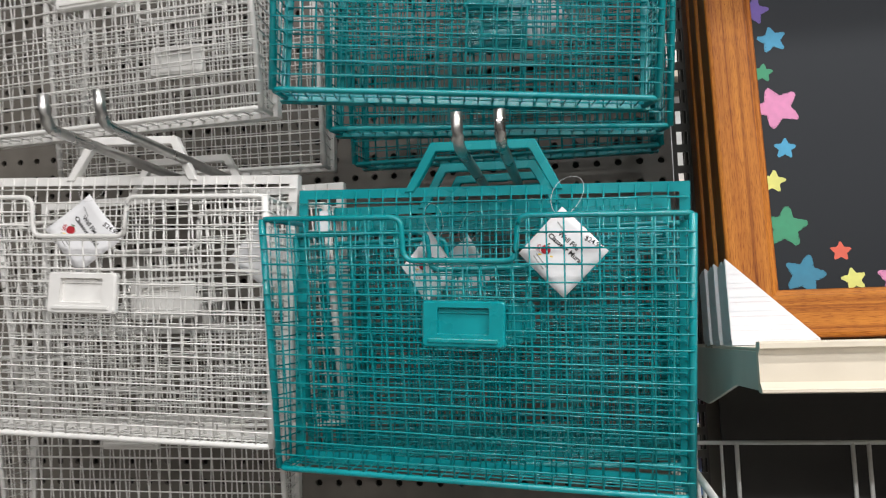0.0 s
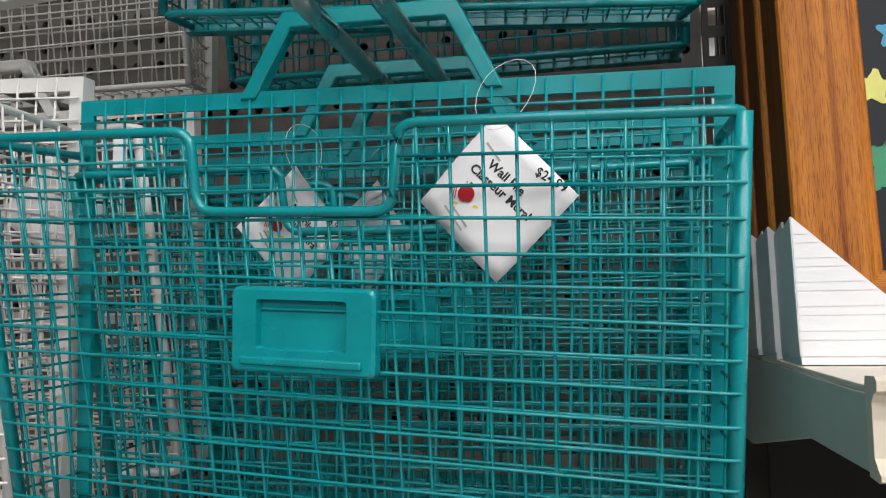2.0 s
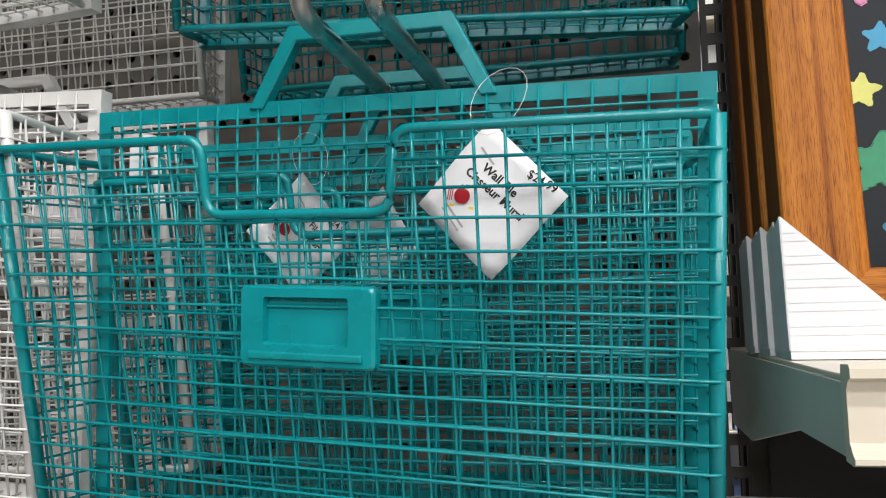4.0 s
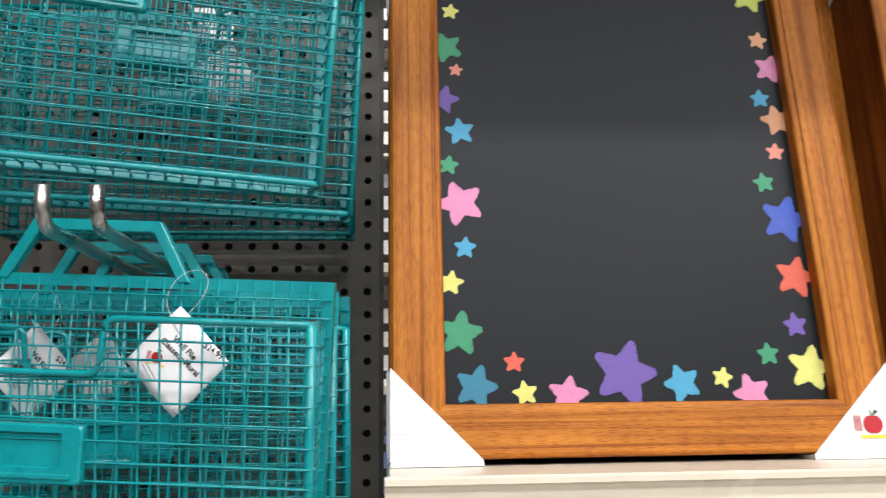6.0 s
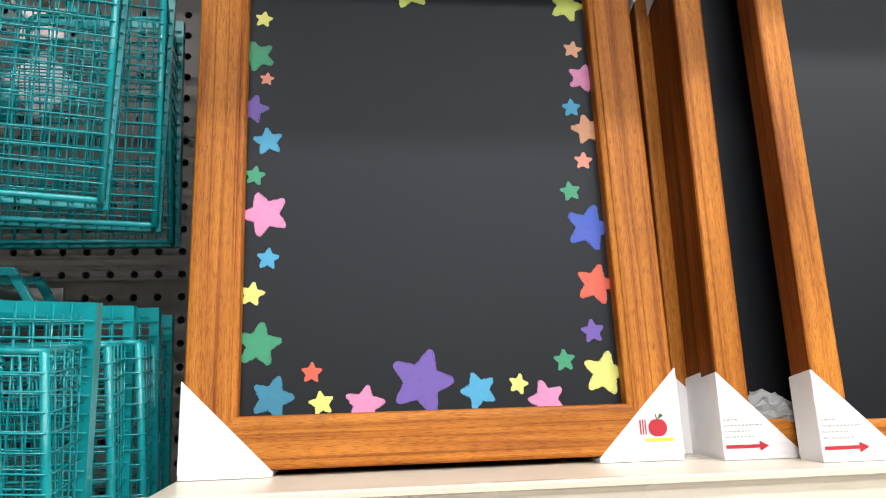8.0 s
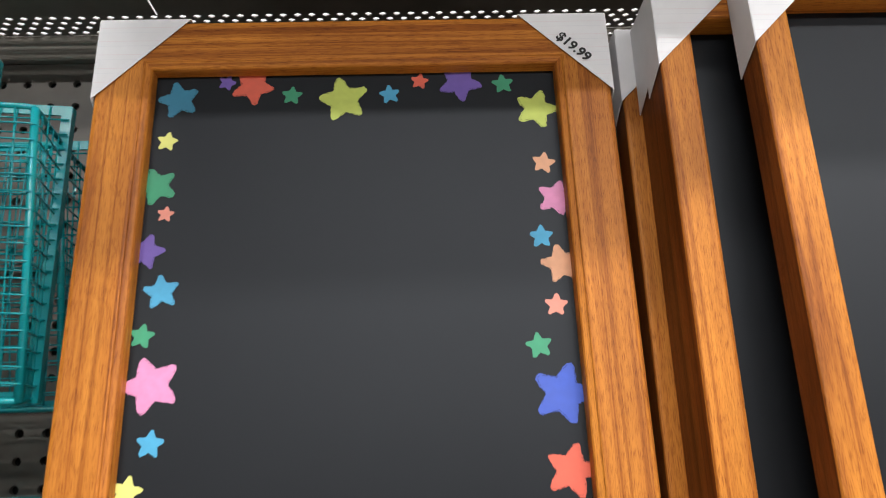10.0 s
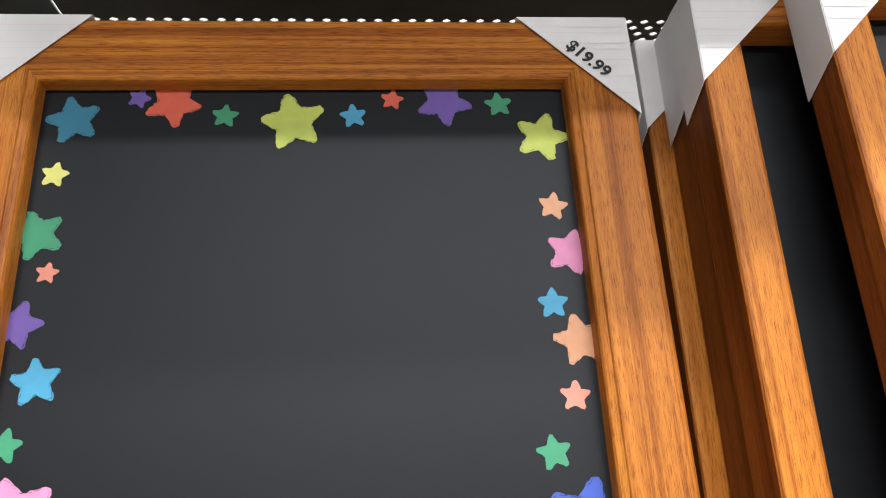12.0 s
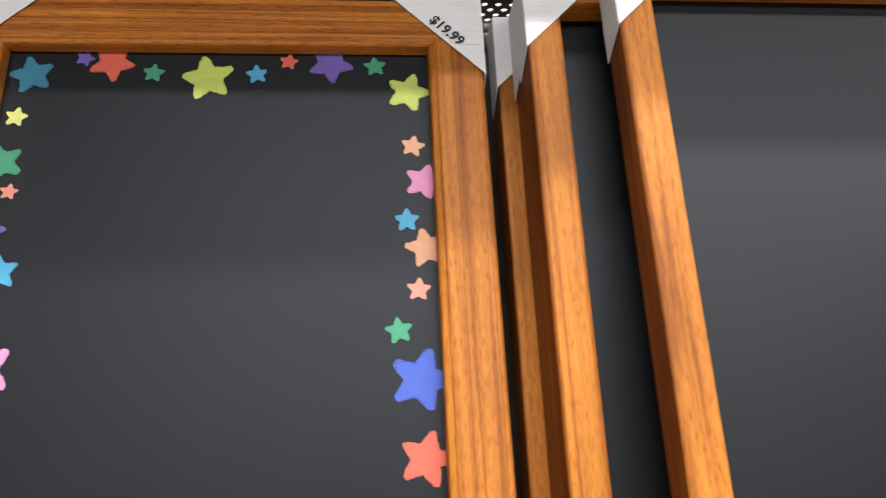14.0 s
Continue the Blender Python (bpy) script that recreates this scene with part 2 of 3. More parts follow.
# ---------------------------------------------------------------- the store round it
WALL_Y = 0.985
LOW_SHELF_Z, HIGH_SHELF_Z = 1.572, 2.176
bm = bmesh.new()
box(bm, -7, 7, -7, 7, -0.1, 0)
structure("floor", bm, FLOOR, "polished grey store floor")
bm = bmesh.new()
box(bm, -7, 7, -7, 7, 4.0, 4.1)
structure("ceiling", bm, CEIL, "grey open store ceiling above the aisles")
for nm, (x0, x1, y0, y1) in {"wall_south": (-7, 7, -7.1, -7), "wall_north": (-7, 7, 7, 7.1), "wall_west": (-7.1, -7, -7, 7), "wall_east": (7, 7.1, -7, 7)}.items():
    bm = bmesh.new()
    box(bm, x0, x1, y0, y1, 0, 4.0)
    structure(nm, bm, CEIL, "plain pale store wall")
bm = bmesh.new()
box(bm, -4, 4, -2.75, -2.45, 0, 2.1, 0.01)
structure("gondola_back", bm, STEEL, "grey shelving unit across the aisle")


# pegboard with real holes
def pegboard(name, x0, x1, z0, z1, first_x, first_z, pitch, radius, y, thick, label):
    """A panel with a hole in every cell of its grid; the margins are plain."""
    verts, faces = [], []
    cols = []
    x = first_x
    while x - pitch / 2 > x0:
        x -= pitch
    x += pitch
    while x + pitch / 2 < x1:
        cols.append(x)
        x += pitch
    rows = []
    z = first_z
    while z - pitch / 2 > z0:
        z -= pitch
    z += pitch
    while z + pitch / 2 < z1:
        rows.append(z)
        z += pitch
    h = pitch / 2
    n = 16
    square = []
    for k in range(n):
        a = 2 * math.pi * (k + 0.5) / n
        c, s = math.cos(a), math.sin(a)
        f = h / max(abs(c), abs(s))
        square.append((f * c, f * s))
    for cx in cols:
        for cz in rows:
            b = len(verts)
            for k in range(n):
                a = 2 * math.pi * (k + 0.5) / n
                verts.append((cx + square[k][0], y, cz + square[k][1]))
                verts.append((cx + radius * math.cos(a), y, cz + radius * math.sin(a)))
                verts.append((cx + radius * math.cos(a), y + thick, cz + radius * math.sin(a)))
            for k in range(n):
                j = (k + 1) % n
                faces.append((b + 3 * k, b + 3 * k + 1, b + 3 * j + 1, b + 3 * j))
                faces.append((b + 3 * k + 1, b + 3 * k + 2, b + 3 * j + 2, b + 3 * j + 1))
            for qi, (sx, sz) in enumerate(((1, 1), (-1, 1), (-1, -1), (1, -1))):
                k = qi * n // 4 + n // 8 - 1
                v = len(verts)
                verts.append((cx + sx * h, y, cz + sz * h))
                faces.append((b + 3 * k, v, b + 3 * (k + 1)))
    def quad(ax0, ax1, az0, az1):
        v = len(verts)
        verts.extend(((ax0, y, az0), (ax1, y, az0), (ax1, y, az1), (ax0, y, az1)))
        faces.append((v, v + 1, v + 2, v + 3))
    L, R, B, T = cols[0] - h, cols[-1] + h, rows[0] - h, rows[-1] + h
    quad(x0, L, z0, z1)
    quad(R, x1, z0, z1)
    quad(L, R, z0, B)
    quad(L, R, T, z1)
    me = bpy.data.meshes.new(name)
    me.from_pydata(verts, [], faces)
    bm = bmesh.new()
    bm.from_mesh(me)
    bmesh.ops.remove_doubles(bm, verts=bm.verts, dist=1e-5)
    ob = new(name, mesh_of(name, bm, PEG))
    return tagged(ob, label, "pegboard", kind="structure")


PEG_X, PEG_Z, PITCH = 0.1035, 2.0469, 0.0254
pegboard("pegboard_panel", -0.80, PEG_X + 0.0128, 1.30, HIGH_SHELF_Z - 0.03, PEG_X, PEG_Z, PITCH, 0.0042, WALL_Y, 0.006, "grey painted pegboard panel with rows of round holes")
bm = bmesh.new()
box(bm, -3, -0.8, WALL_Y, WALL_Y + 0.006, 0.1, 2.9)
box(bm, -0.8, 0.116, WALL_Y, WALL_Y + 0.006, 0.1, 1.30)
structure("back_panel", bm, PEG, "plain grey back panel of the shelving bay")
# Unseen near-black sheet, added to keep the peg holes dark against the next aisle.
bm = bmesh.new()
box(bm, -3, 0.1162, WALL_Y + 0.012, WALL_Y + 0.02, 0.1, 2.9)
structure("backing_board", bm, DARK, "near-black sheet added behind the pegboard to keep its holes dark")
# glossy strip under the upper shelf, and the panel behind the chalkboards
bm = bmesh.new()
box(bm, -3, 3, WALL_Y - 0.006, WALL_Y + 0.010, HIGH_SHELF_Z - 0.028, HIGH_SHELF_Z, 0.002)
GLOSS = grained("glossy_grey_steel", (0.22, 0.20, 0.175), (0.28, 0.26, 0.23), 30, 0.16, 0.08, 0.02)
structure("shelf_rail", bm, GLOSS, "glossy grey steel rail below the upper shelf")
bm = bmesh.new()
box(bm, 0.1367, 3, WALL_Y, WALL_Y + 0.012, 0.1, HIGH_SHELF_Z - 0.03)
structure("back_panel", bm, PEG, "plain grey back panel behind the chalkboards")


# slotted upright: a channel with two columns of slots right through it
def slotted_upright():
    bm = bmesh.new()
    xs = (0.1165, 0.1215, 0.1295, 0.1315, 0.1345, 0.1365)
    slot, step = 0.0165, 0.0254
    zs = [0.1]
    z = 1.3
    while z < HIGH_SHELF_Z - 0.05:
        zs += [z, z + slot]
        z += step
    zs.append(HIGH_SHELF_Z - 0.03)
    y0 = WALL_Y - 0.004
    for i in range(5):
        for k in range(len(zs) - 1):
            if i in (1, 3) and k % 2 == 1:
                continue
            bm.faces.new([bm.verts.new((x, y0, zz)) for x, zz in ((xs[i], zs[k]), (xs[i + 1], zs[k]), (xs[i + 1], zs[k + 1]), (xs[i], zs[k + 1]))])
    bmesh.ops.remove_doubles(bm, verts=bm.verts, dist=1e-5)
    bmesh.ops.solidify(bm, geom=bm.faces[:] + bm.edges[:] + bm.verts[:], thickness=-0.004)
    bmesh.ops.recalc_face_normals(bm, faces=bm.faces)
    up = structure("slotted_upright", bm, UPRIGHT, "grey steel shelving upright with two columns of slots")
    # Added near-black strip: blocks the right slot column, leaving only the left one bright.
    bm = bmesh.new()
    box(bm, 0.1303, 0.1365, WALL_Y + 0.010, WALL_Y + 0.013, 0.1, 2.1)
    part("inner_web", bm, DARK, up, "near-black strip added to darken the right-hand slots")
    return up


slotted_upright()


# upper shelf with a perforated strip along its back
def upper_shelf():
    verts, faces = [], []
    pitch_x, pitch_y, rx, ry = 0.0145, 0.0096, 0.0042, 0.0033
    x0, x1 = -0.55, 0.95
    y_back = WALL_Y - 0.0064
    rows = 4
    z = HIGH_SHELF_Z
    t = 0.0012
    n = 8
    for r in range(rows):
        cy = y_back - (r + 0.5) * pitch_y
        cx = x0 + (0.5 + 0.5 * (r % 2)) * pitch_x
        while cx < x1:
            b = len(verts)
            hx, hy = pitch_x / 2, pitch_y / 2
            for k in range(n):
                a = 2 * math.pi * k / n
                c, s = math.cos(a), math.sin(a)
                f = 1 / max(abs(c), abs(s))
                g = 1 / (abs(c) ** 1.3 + abs(s) ** 1.3) ** (1 / 1.3)
                verts.append((cx + hx * f * c, cy + hy * f * s, z))
                verts.append((cx + rx * g * c, cy + ry * g * s, z))
                verts.append((cx + rx * g * c, cy + ry * g * s, z + t))
            for k in range(n):
                j = (k + 1) % n
                faces.append((b + 3 * k, b + 3 * k + 1, b + 3 * j + 1, b + 3 * j))
                faces.append((b + 3 * k + 1, b + 3 * k + 2, b + 3 * j + 2, b + 3 * j + 1))
            cx += pitch_x
    me = bpy.data.meshes.new("perforated_strip")
    me.from_pydata(verts, [], faces)
    me.materials.append(STEEL)
    shelf = thing("upper_shelf", "grey steel shelf with a perforated strip along its back edge", "shelf")
    shelf["kind"] = "structure"
    part("perforated_strip", me, STEEL, shelf)
    bm = bmesh.new()
    box(bm, 0.122, 3, SHELF_FRONT, y_back - rows * pitch_y, z, z + 0.002)
    box(bm, 0.122, 3, SHELF_FRONT, SHELF_FRONT + 0.002, z + 0.002, z + 0.035)
    box(bm, -3, 0.120, 0.810, y_back - rows * pitch_y, z, z + 0.002)
    box(bm, -3, 0.120, 0.810, 0.812, z + 0.002, z + 0.030)
    box(bm, -3, x0, y_back - rows * pitch_y, WALL_Y, z, z + 0.002)
    box(bm, x1, 3, y_back - rows * pitch_y, WALL_Y, z, z + 0.002)
    part("deck", bm, PEG, shelf)
    bm = bmesh.new()
    box(bm, 0.122, 3, SHELF_FRONT - 0.014, SHELF_FRONT, z - 0.005, z + 0.034, 0.002)
    part("price_channel", bm, CREAM, shelf, "cream price channel")


SHELF_FRONT = 0.560
# Added white panel that catches the lamps, so the strip's holes look bright.
bm = bmesh.new()
box(bm, -3, 3, WALL_Y - 0.004, WALL_Y + 0.008, HIGH_SHELF_Z + 0.003, 2.9)
structure("header_panel", bm, CARD, "white reflector panel added above the upper shelf to brighten its perforations")
upper_shelf()


# lower shelf with its price channel and end bracket
def lower_shelf():
    shelf = thing("lower_shelf", "cream steel shelf with a price channel along its front", "shelf")
    shelf["kind"] = "structure"
    x0, x1, z = 0.126, 3.0, LOW_SHELF_Z
    bm = bmesh.new()
    box(bm, x0, x1, 0.630, WALL_Y - 0.002, z - 0.003, z, 0.001)
    box(bm, x0, x1, 0.630, 0.634, z - 0.030, z - 0.003)
    part("deck", bm, CREAM, shelf)
    # channel profile in the yz plane, drawn along x
    prof = [(0.630, z + 0.0002), (0.6285, z + 0.0040), (0.6180, z + 0.0045), (0.6160, z + 0.003), (0.6160, z - 0.0005), (0.6200, z - 0.0020), (0.6225, z - 0.0050), (0.6225, z - 0.0245),
            (0.6185, z - 0.0285), (0.6165, z - 0.0295), (0.6165, z - 0.0315), (0.6190, z - 0.0325), (0.6290, z - 0.0320)]
    bm = bmesh.new()
    rings = [[bm.verts.new((x, y, zz)) for y, zz in prof] for x in (x0 - 0.002, x1)]
    for i in range(len(prof)):
        j = (i + 1) % len(prof)
        bm.faces.new((rings[0][i], rings[0][j], rings[1][j], rings[1][i]))
    bm.faces.new(rings[0])
    bm.faces.new(rings[1][::-1])
    part("price_channel", bm, CREAM, shelf, "cream enamelled price channel")
    bm = bmesh.new()
    side = [(0.6300, z - 0.003), (WALL_Y - 0.006, z - 0.003), (WALL_Y - 0.006, z - 0.060), (0.880, z - 0.060), (0.720, z - 0.032), (0.6300, z - 0.0310)]
    a = [bm.verts.new((x0 - 0.001, y, zz)) for y, zz in side]
    b = [bm.verts.new((x0 + 0.002, y, zz)) for y, zz in side]
    bm.faces.new(a)
    bm.faces.new(b[::-1])
    for i in range(len(a)):
        j = (i + 1) % len(a)
        bm.faces.new((a[j], a[i], b[i], b[j]))
    part("end_bracket", bm, BRACKET, shelf, "green-grey steel end bracket")


lower_shelf()
# Near-black panel across the space below the shelf, in front of the back panel.
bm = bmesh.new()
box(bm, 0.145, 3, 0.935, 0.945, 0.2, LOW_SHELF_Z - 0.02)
structure("dark_panel", bm, DARK, "near-black panel across the back of the space below the shelf")


# ---------------------------------------------------------------- wire wall files
FILE_W, FILE_H = 0.336, 0.239
RIM_Z, RIM_Y, FOOT_Y, WIRE = -0.031, -0.073, -0.036, 0.00072


def wave(a, b, n, amount, rng):
    """A slightly crooked wire from a to b."""
    a, b = Vector(a), Vector(b)
    return [a.lerp(b, i / n) + (Vector([rng.uniform(-amount, amount) for _ in range(3)]) if 0 < i < n else Vector()) for i in range(n + 1)]


def wall_file(coat, label, seed):
    """Origin: middle of the back frame's top edge. The basket stands out towards -y."""
    rng = random.Random(seed)
    f = thing("wall_file", label, "wall file", "wire wall files on the hooks")
    w, h, bar = FILE_W / 2, FILE_H, 0.0082
    bm = bmesh.new()
    flat_loop(bm, [(-w, 0), (w, 0), (w, -h), (-w, -h)], [(-w + bar, -bar), (w - bar, -bar), (w - bar, -h + bar), (-w + bar, -h + bar)], -0.0012, 0.0012)
    flat_loop(bm, [(-w, 0), (w, 0), (w, -h), (-w, -h)], [(-w + 0.0014, -0.0014), (w - 0.0014, -0.0014), (w - 0.0014, -h + 0.0014), (-w + 0.0014, -h + 0.0014)], 0.0012, 0.0085)
    bmesh.ops.recalc_face_normals(bm, faces=bm.faces)
    part("back_frame", bm, coat, f)
    # handle of flat bar
    bm = bmesh.new()
    out = [(-0.0685, -0.004), (-0.0450, 0.0385), (0.0450, 0.0385), (0.0685, -0.004)]
    inn = [(-0.0600, -0.004), (-0.0403, 0.0305), (0.0403, 0.0305), (0.0600, -0.004)]
    rows = [[bm.verts.new((x, y, z)) for x, z in line] for line, y in ((out, -0.0030), (inn, -0.0030), (inn, 0.0050), (out, 0.0050))]
    for i in range(3):
        for a in range(4):
            b = (a + 1) % 4
            bm.faces.new((rows[a][i], rows[a][i + 1], rows[b][i + 1], rows[b][i]))
    for i in (0, 3):
        bm.faces.new([rows[a][i] for a in range(4)])
    bmesh.ops.recalc_face_normals(bm, faces=bm.faces)
    bmesh.ops.bevel(bm, geom=list(bm.edges), offset=0.0007, segments=1, affect="EDGES")
    part("handle", bm, coat, f)
    # back mesh, wire by wire
    nx = 26
    xs = [-w + bar / 2 + (2 * w - bar) * i / nx for i in range(nx + 1)]
    nz = 19
    def wire(points):
        part("wire", tube(bmesh.new(), points, WIRE, 5), coat, f, smooth=True)
    for x in xs[1:-1]:
        wire(wave((x, -0.0018, -0.0012), (x, -0.0018, -h + 0.0012), 3, 0.0004, rng))
    for i in range(1, nz):
        z = -h * i / nz
        wire(wave((-w + 0.0012, -0.0030, z), (w - 0.0012, -0.0030, z), 4, 0.0005, rng))
    # front: rim rod with a dip in the middle, returning to the back frame at both ends
    fw = 0.1675
    dip = 0.0335
    rim = [(-w + 0.006, -0.003, RIM_Z), (-fw, RIM_Y, RIM_Z), (-0.0480, RIM_Y, RIM_Z), (-0.0460, RIM_Y + 0.003, RIM_Z - dip),
           (0.0415, RIM_Y + 0.003, RIM_Z - dip), (0.0435, RIM_Y, RIM_Z), (fw, RIM_Y, RIM_Z), (w - 0.006, -0.003, RIM_Z)]
    bm = bmesh.new()
    tube(bm, rounded(rim, 0.0085, 4), 0.0022, 8)
    part("front_rim", bm, coat, f, smooth=True)
    # front corner bars and the bottom rods
    def front_y(z):
        return RIM_Y + (FOOT_Y - RIM_Y) * (z - RIM_Z) / (-h - RIM_Z)
    for s in (-1, 1):
        bm = bmesh.new()
        tube(bm, [(s * fw, front_y(RIM_Z) + 0.002, RIM_Z), (s * fw, FOOT_Y + 0.002, -h)], 0.0031, 8)
        part("corner_bar", bm, coat, f, smooth=True)
    bm = bmesh.new()
    tube(bm, rounded([(-w + 0.006, -0.003, -h + 0.003), (-fw, FOOT_Y, -h), (fw, FOOT_Y, -h), (w - 0.006, -0.003, -h + 0.003)], 0.01, 4), 0.0026, 8)
    part("bottom_rod", bm, coat, f, smooth=True)
    # front and side wires: each horizontal wire runs round three sides
    nfz = 17
    fxs = [-fw + 2 * fw * i / 26 for i in range(27)]
    for i in range(1, nfz):
        z = RIM_Z + (-h - RIM_Z) * i / nfz
        y = front_y(z) - 0.0022
        zz = z + rng.uniform(-0.0006, 0.0006)
        if z > RIM_Z - dip:
            for s in (-1, 1):
                wire(rounded([(s * (w - 0.004), -0.003, zz), (s * (fw + 0.0038), y, zz), ((0.0430 if s > 0 else -0.0475), y, zz + rng.uniform(-0.0006, 0.0006))], 0.008, 3))
        else:
            wire(rounded([(-w + 0.004, -0.003, zz), (-fw - 0.0038, y, zz), (-0.05, y, zz + rng.uniform(-0.0008, 0.0008)), (0.06, y, zz + rng.uniform(-0.0008, 0.0008)), (fw + 0.0038, y, zz), (w - 0.004, -0.003, zz)], 0.008, 3))
    for x in fxs[1:-1]:
        top = RIM_Z - dip if -0.047 < x < 0.0425 else RIM_Z
        wire(wave((x, front_y(top) - 0.0008, top), (x, FOOT_Y - 0.0008, -h), 3, 0.0006, rng))
    for s in (-1, 1):
        for k in range(1, 5):
            q = k / 5
            wire(wave((s * (fw + (w - 0.006 - fw) * q + 0.0018), RIM_Y * (1 - q), RIM_Z), (s * (fw + (w - 0.006 - fw) * q + 0.0018), FOOT_Y * (1 - q), -h), 3, 0.0005, rng))
    for x in fxs[1:-1]:
        wire([(x, FOOT_Y, -h + 0.0015), (x, -0.001, -h + 0.0035)])
    for k in range(1, 4):
        q = k / 4
        wire(wave((-fw, FOOT_Y * q, -h + 0.0030), (fw, FOOT_Y * q, -h + 0.0030), 3, 0.0005, rng))
    # pressed label holder on the front
    lz, ly = -0.113, front_y(-0.113) - 0.0060
    bm = bmesh.new()
    def rr(hw, hh, r, dz=0.0):
        pts = []
        for cx, cz, a0 in ((hw - r, hh - r, 0), (-hw + r, hh - r, 90), (-hw + r, -hh + r, 180), (hw - r, -hh + r, 270)):
            for k in range(4):
                a = radians(a0 + 30 * k)
                pts.append((cx + r * math.cos(a), cz + r * math.sin(a) + dz))
        return pts
    loops = [(rr(0.0328, 0.0180, 0.003), 0.005), (rr(0.0325, 0.0177, 0.003), 0.0005), (rr(0.0312, 0.0165, 0.0025), -0.0010), (rr(0.0204, 0.0104, 0.0014, 0.0024), -0.0010), (rr(0.0199, 0.0099, 0.0012, 0.0024), 0.0028)]
    prev = None
    for pts, dy in loops:
        ring = [bm.verts.new((x, ly + dy, lz + z)) for x, z in pts]
        if prev:
            for i in range(len(ring)):
                j = (i + 1) % len(ring)
                bm.faces.new((prev[i], prev[j], ring[j], ring[i]))
        prev = ring
    bm.faces.new(prev)
    box(bm, -0.0275, 0.0275, ly - 0.0024, ly - 0.0004, lz - 0.0142, lz - 0.0108, 0.0009, 2)
    bmesh.ops.recalc_face_normals(bm, faces=bm.faces)
    part("label_holder", bm, coat, f)
    return f


def price_tag(at, turn, seed, bend=0.004, with_print=True, label="white square price tag hanging by one corner on a nylon loop"):
    """A bent card square hung by a corner, origin at that corner."""
    rng = random.Random(seed)
    tag = thing("price_tag", label, "price tag", "price tags on the wall files", at @ pose(0, 0, 0, 0, turn, 0))
    d, n = 0.0362, 8
    def warp(u, v):
        return -bend * (u * u - 0.4 * v) / (d * d) * d + 0.0012 * math.sin(140 * u + seed)
    bm = bmesh.new()
    g = {}
    for i in range(n + 1):
        for j in range(n + 1):
            a, b = i / n, j / n
            u, v = (a - b) * d, -(a + b) * d
            g[i, j] = bm.verts.new((u, warp(u, v + d) - 0.0, v))
    for i in range(n):
        for j in range(n):
            bm.faces.new((g[i, j], g[i + 1, j], g[i + 1, j + 1], g[i, j + 1]))
    ob = part("card", bm, CARD, tag, smooth=True)
    so = ob.modifiers.new("thickness", "SOLIDIFY")
    so.thickness = 0.0005
    bm = bmesh.new()
    loop = [(0.004 + 0.0130 * math.sin(a + 0.25) * (1 + 0.12 * math.cos(a)), 0.006 * math.cos(a), 0.0085 + 0.0160 * math.cos(a)) for a in [2 * math.pi * k / 20 for k in range(20)]]
    tube(bm, loop, 0.00017, 5, close=True)
    part("nylon_loop", bm, NYLON, tag, smooth=True)
    if with_print:
        def place(u, v, angle):
            return Matrix.Translation((u, warp(u, v + d) - 0.0012, v)) @ pose(0, 0, 0, 0, angle, 0) @ FACING
        lettering("Wall File", 0.0056, INK, tag, place(0.0046, -0.0275, 43), 0.00016)
        lettering("Classeur Mural", 0.0056, INK, tag, place(0.0020, -0.0335, 43), 0.00016)
        lettering("$24.99", 0.0058, INK, tag, place(0.0245, -0.0292, 32), 0.00006)
        for u, v, half, angle in ((-0.0172, -0.0425, 0.0070, 54), (-0.0196, -0.0440, 0.0070, 54), (-0.0010, -0.0160, 0.0050, 56)):
            bm = bmesh.new()
            bmesh.ops.create_grid(bm, x_segments=1, y_segments=1, size=1.0, matrix=place(u, v, angle) @ Matrix.Diagonal((half, 0.0005, 1, 1)))
            part("print_bar", bm, GREY_INK, tag)
        apple_print(tag, place(-0.0132, -0.0338, 12), 0.0038)
        for ob in tag.children:
            if ob.name.split(".")[0] not in ("card", "nylon_loop"):
                lift = 0.0010 if "apple" in ob.name or "leaf" in ob.name else 0.0007
                for v in ob.data.vertices:
                    v.co.y = warp(v.co.x, v.co.z + d) - lift
    return tag


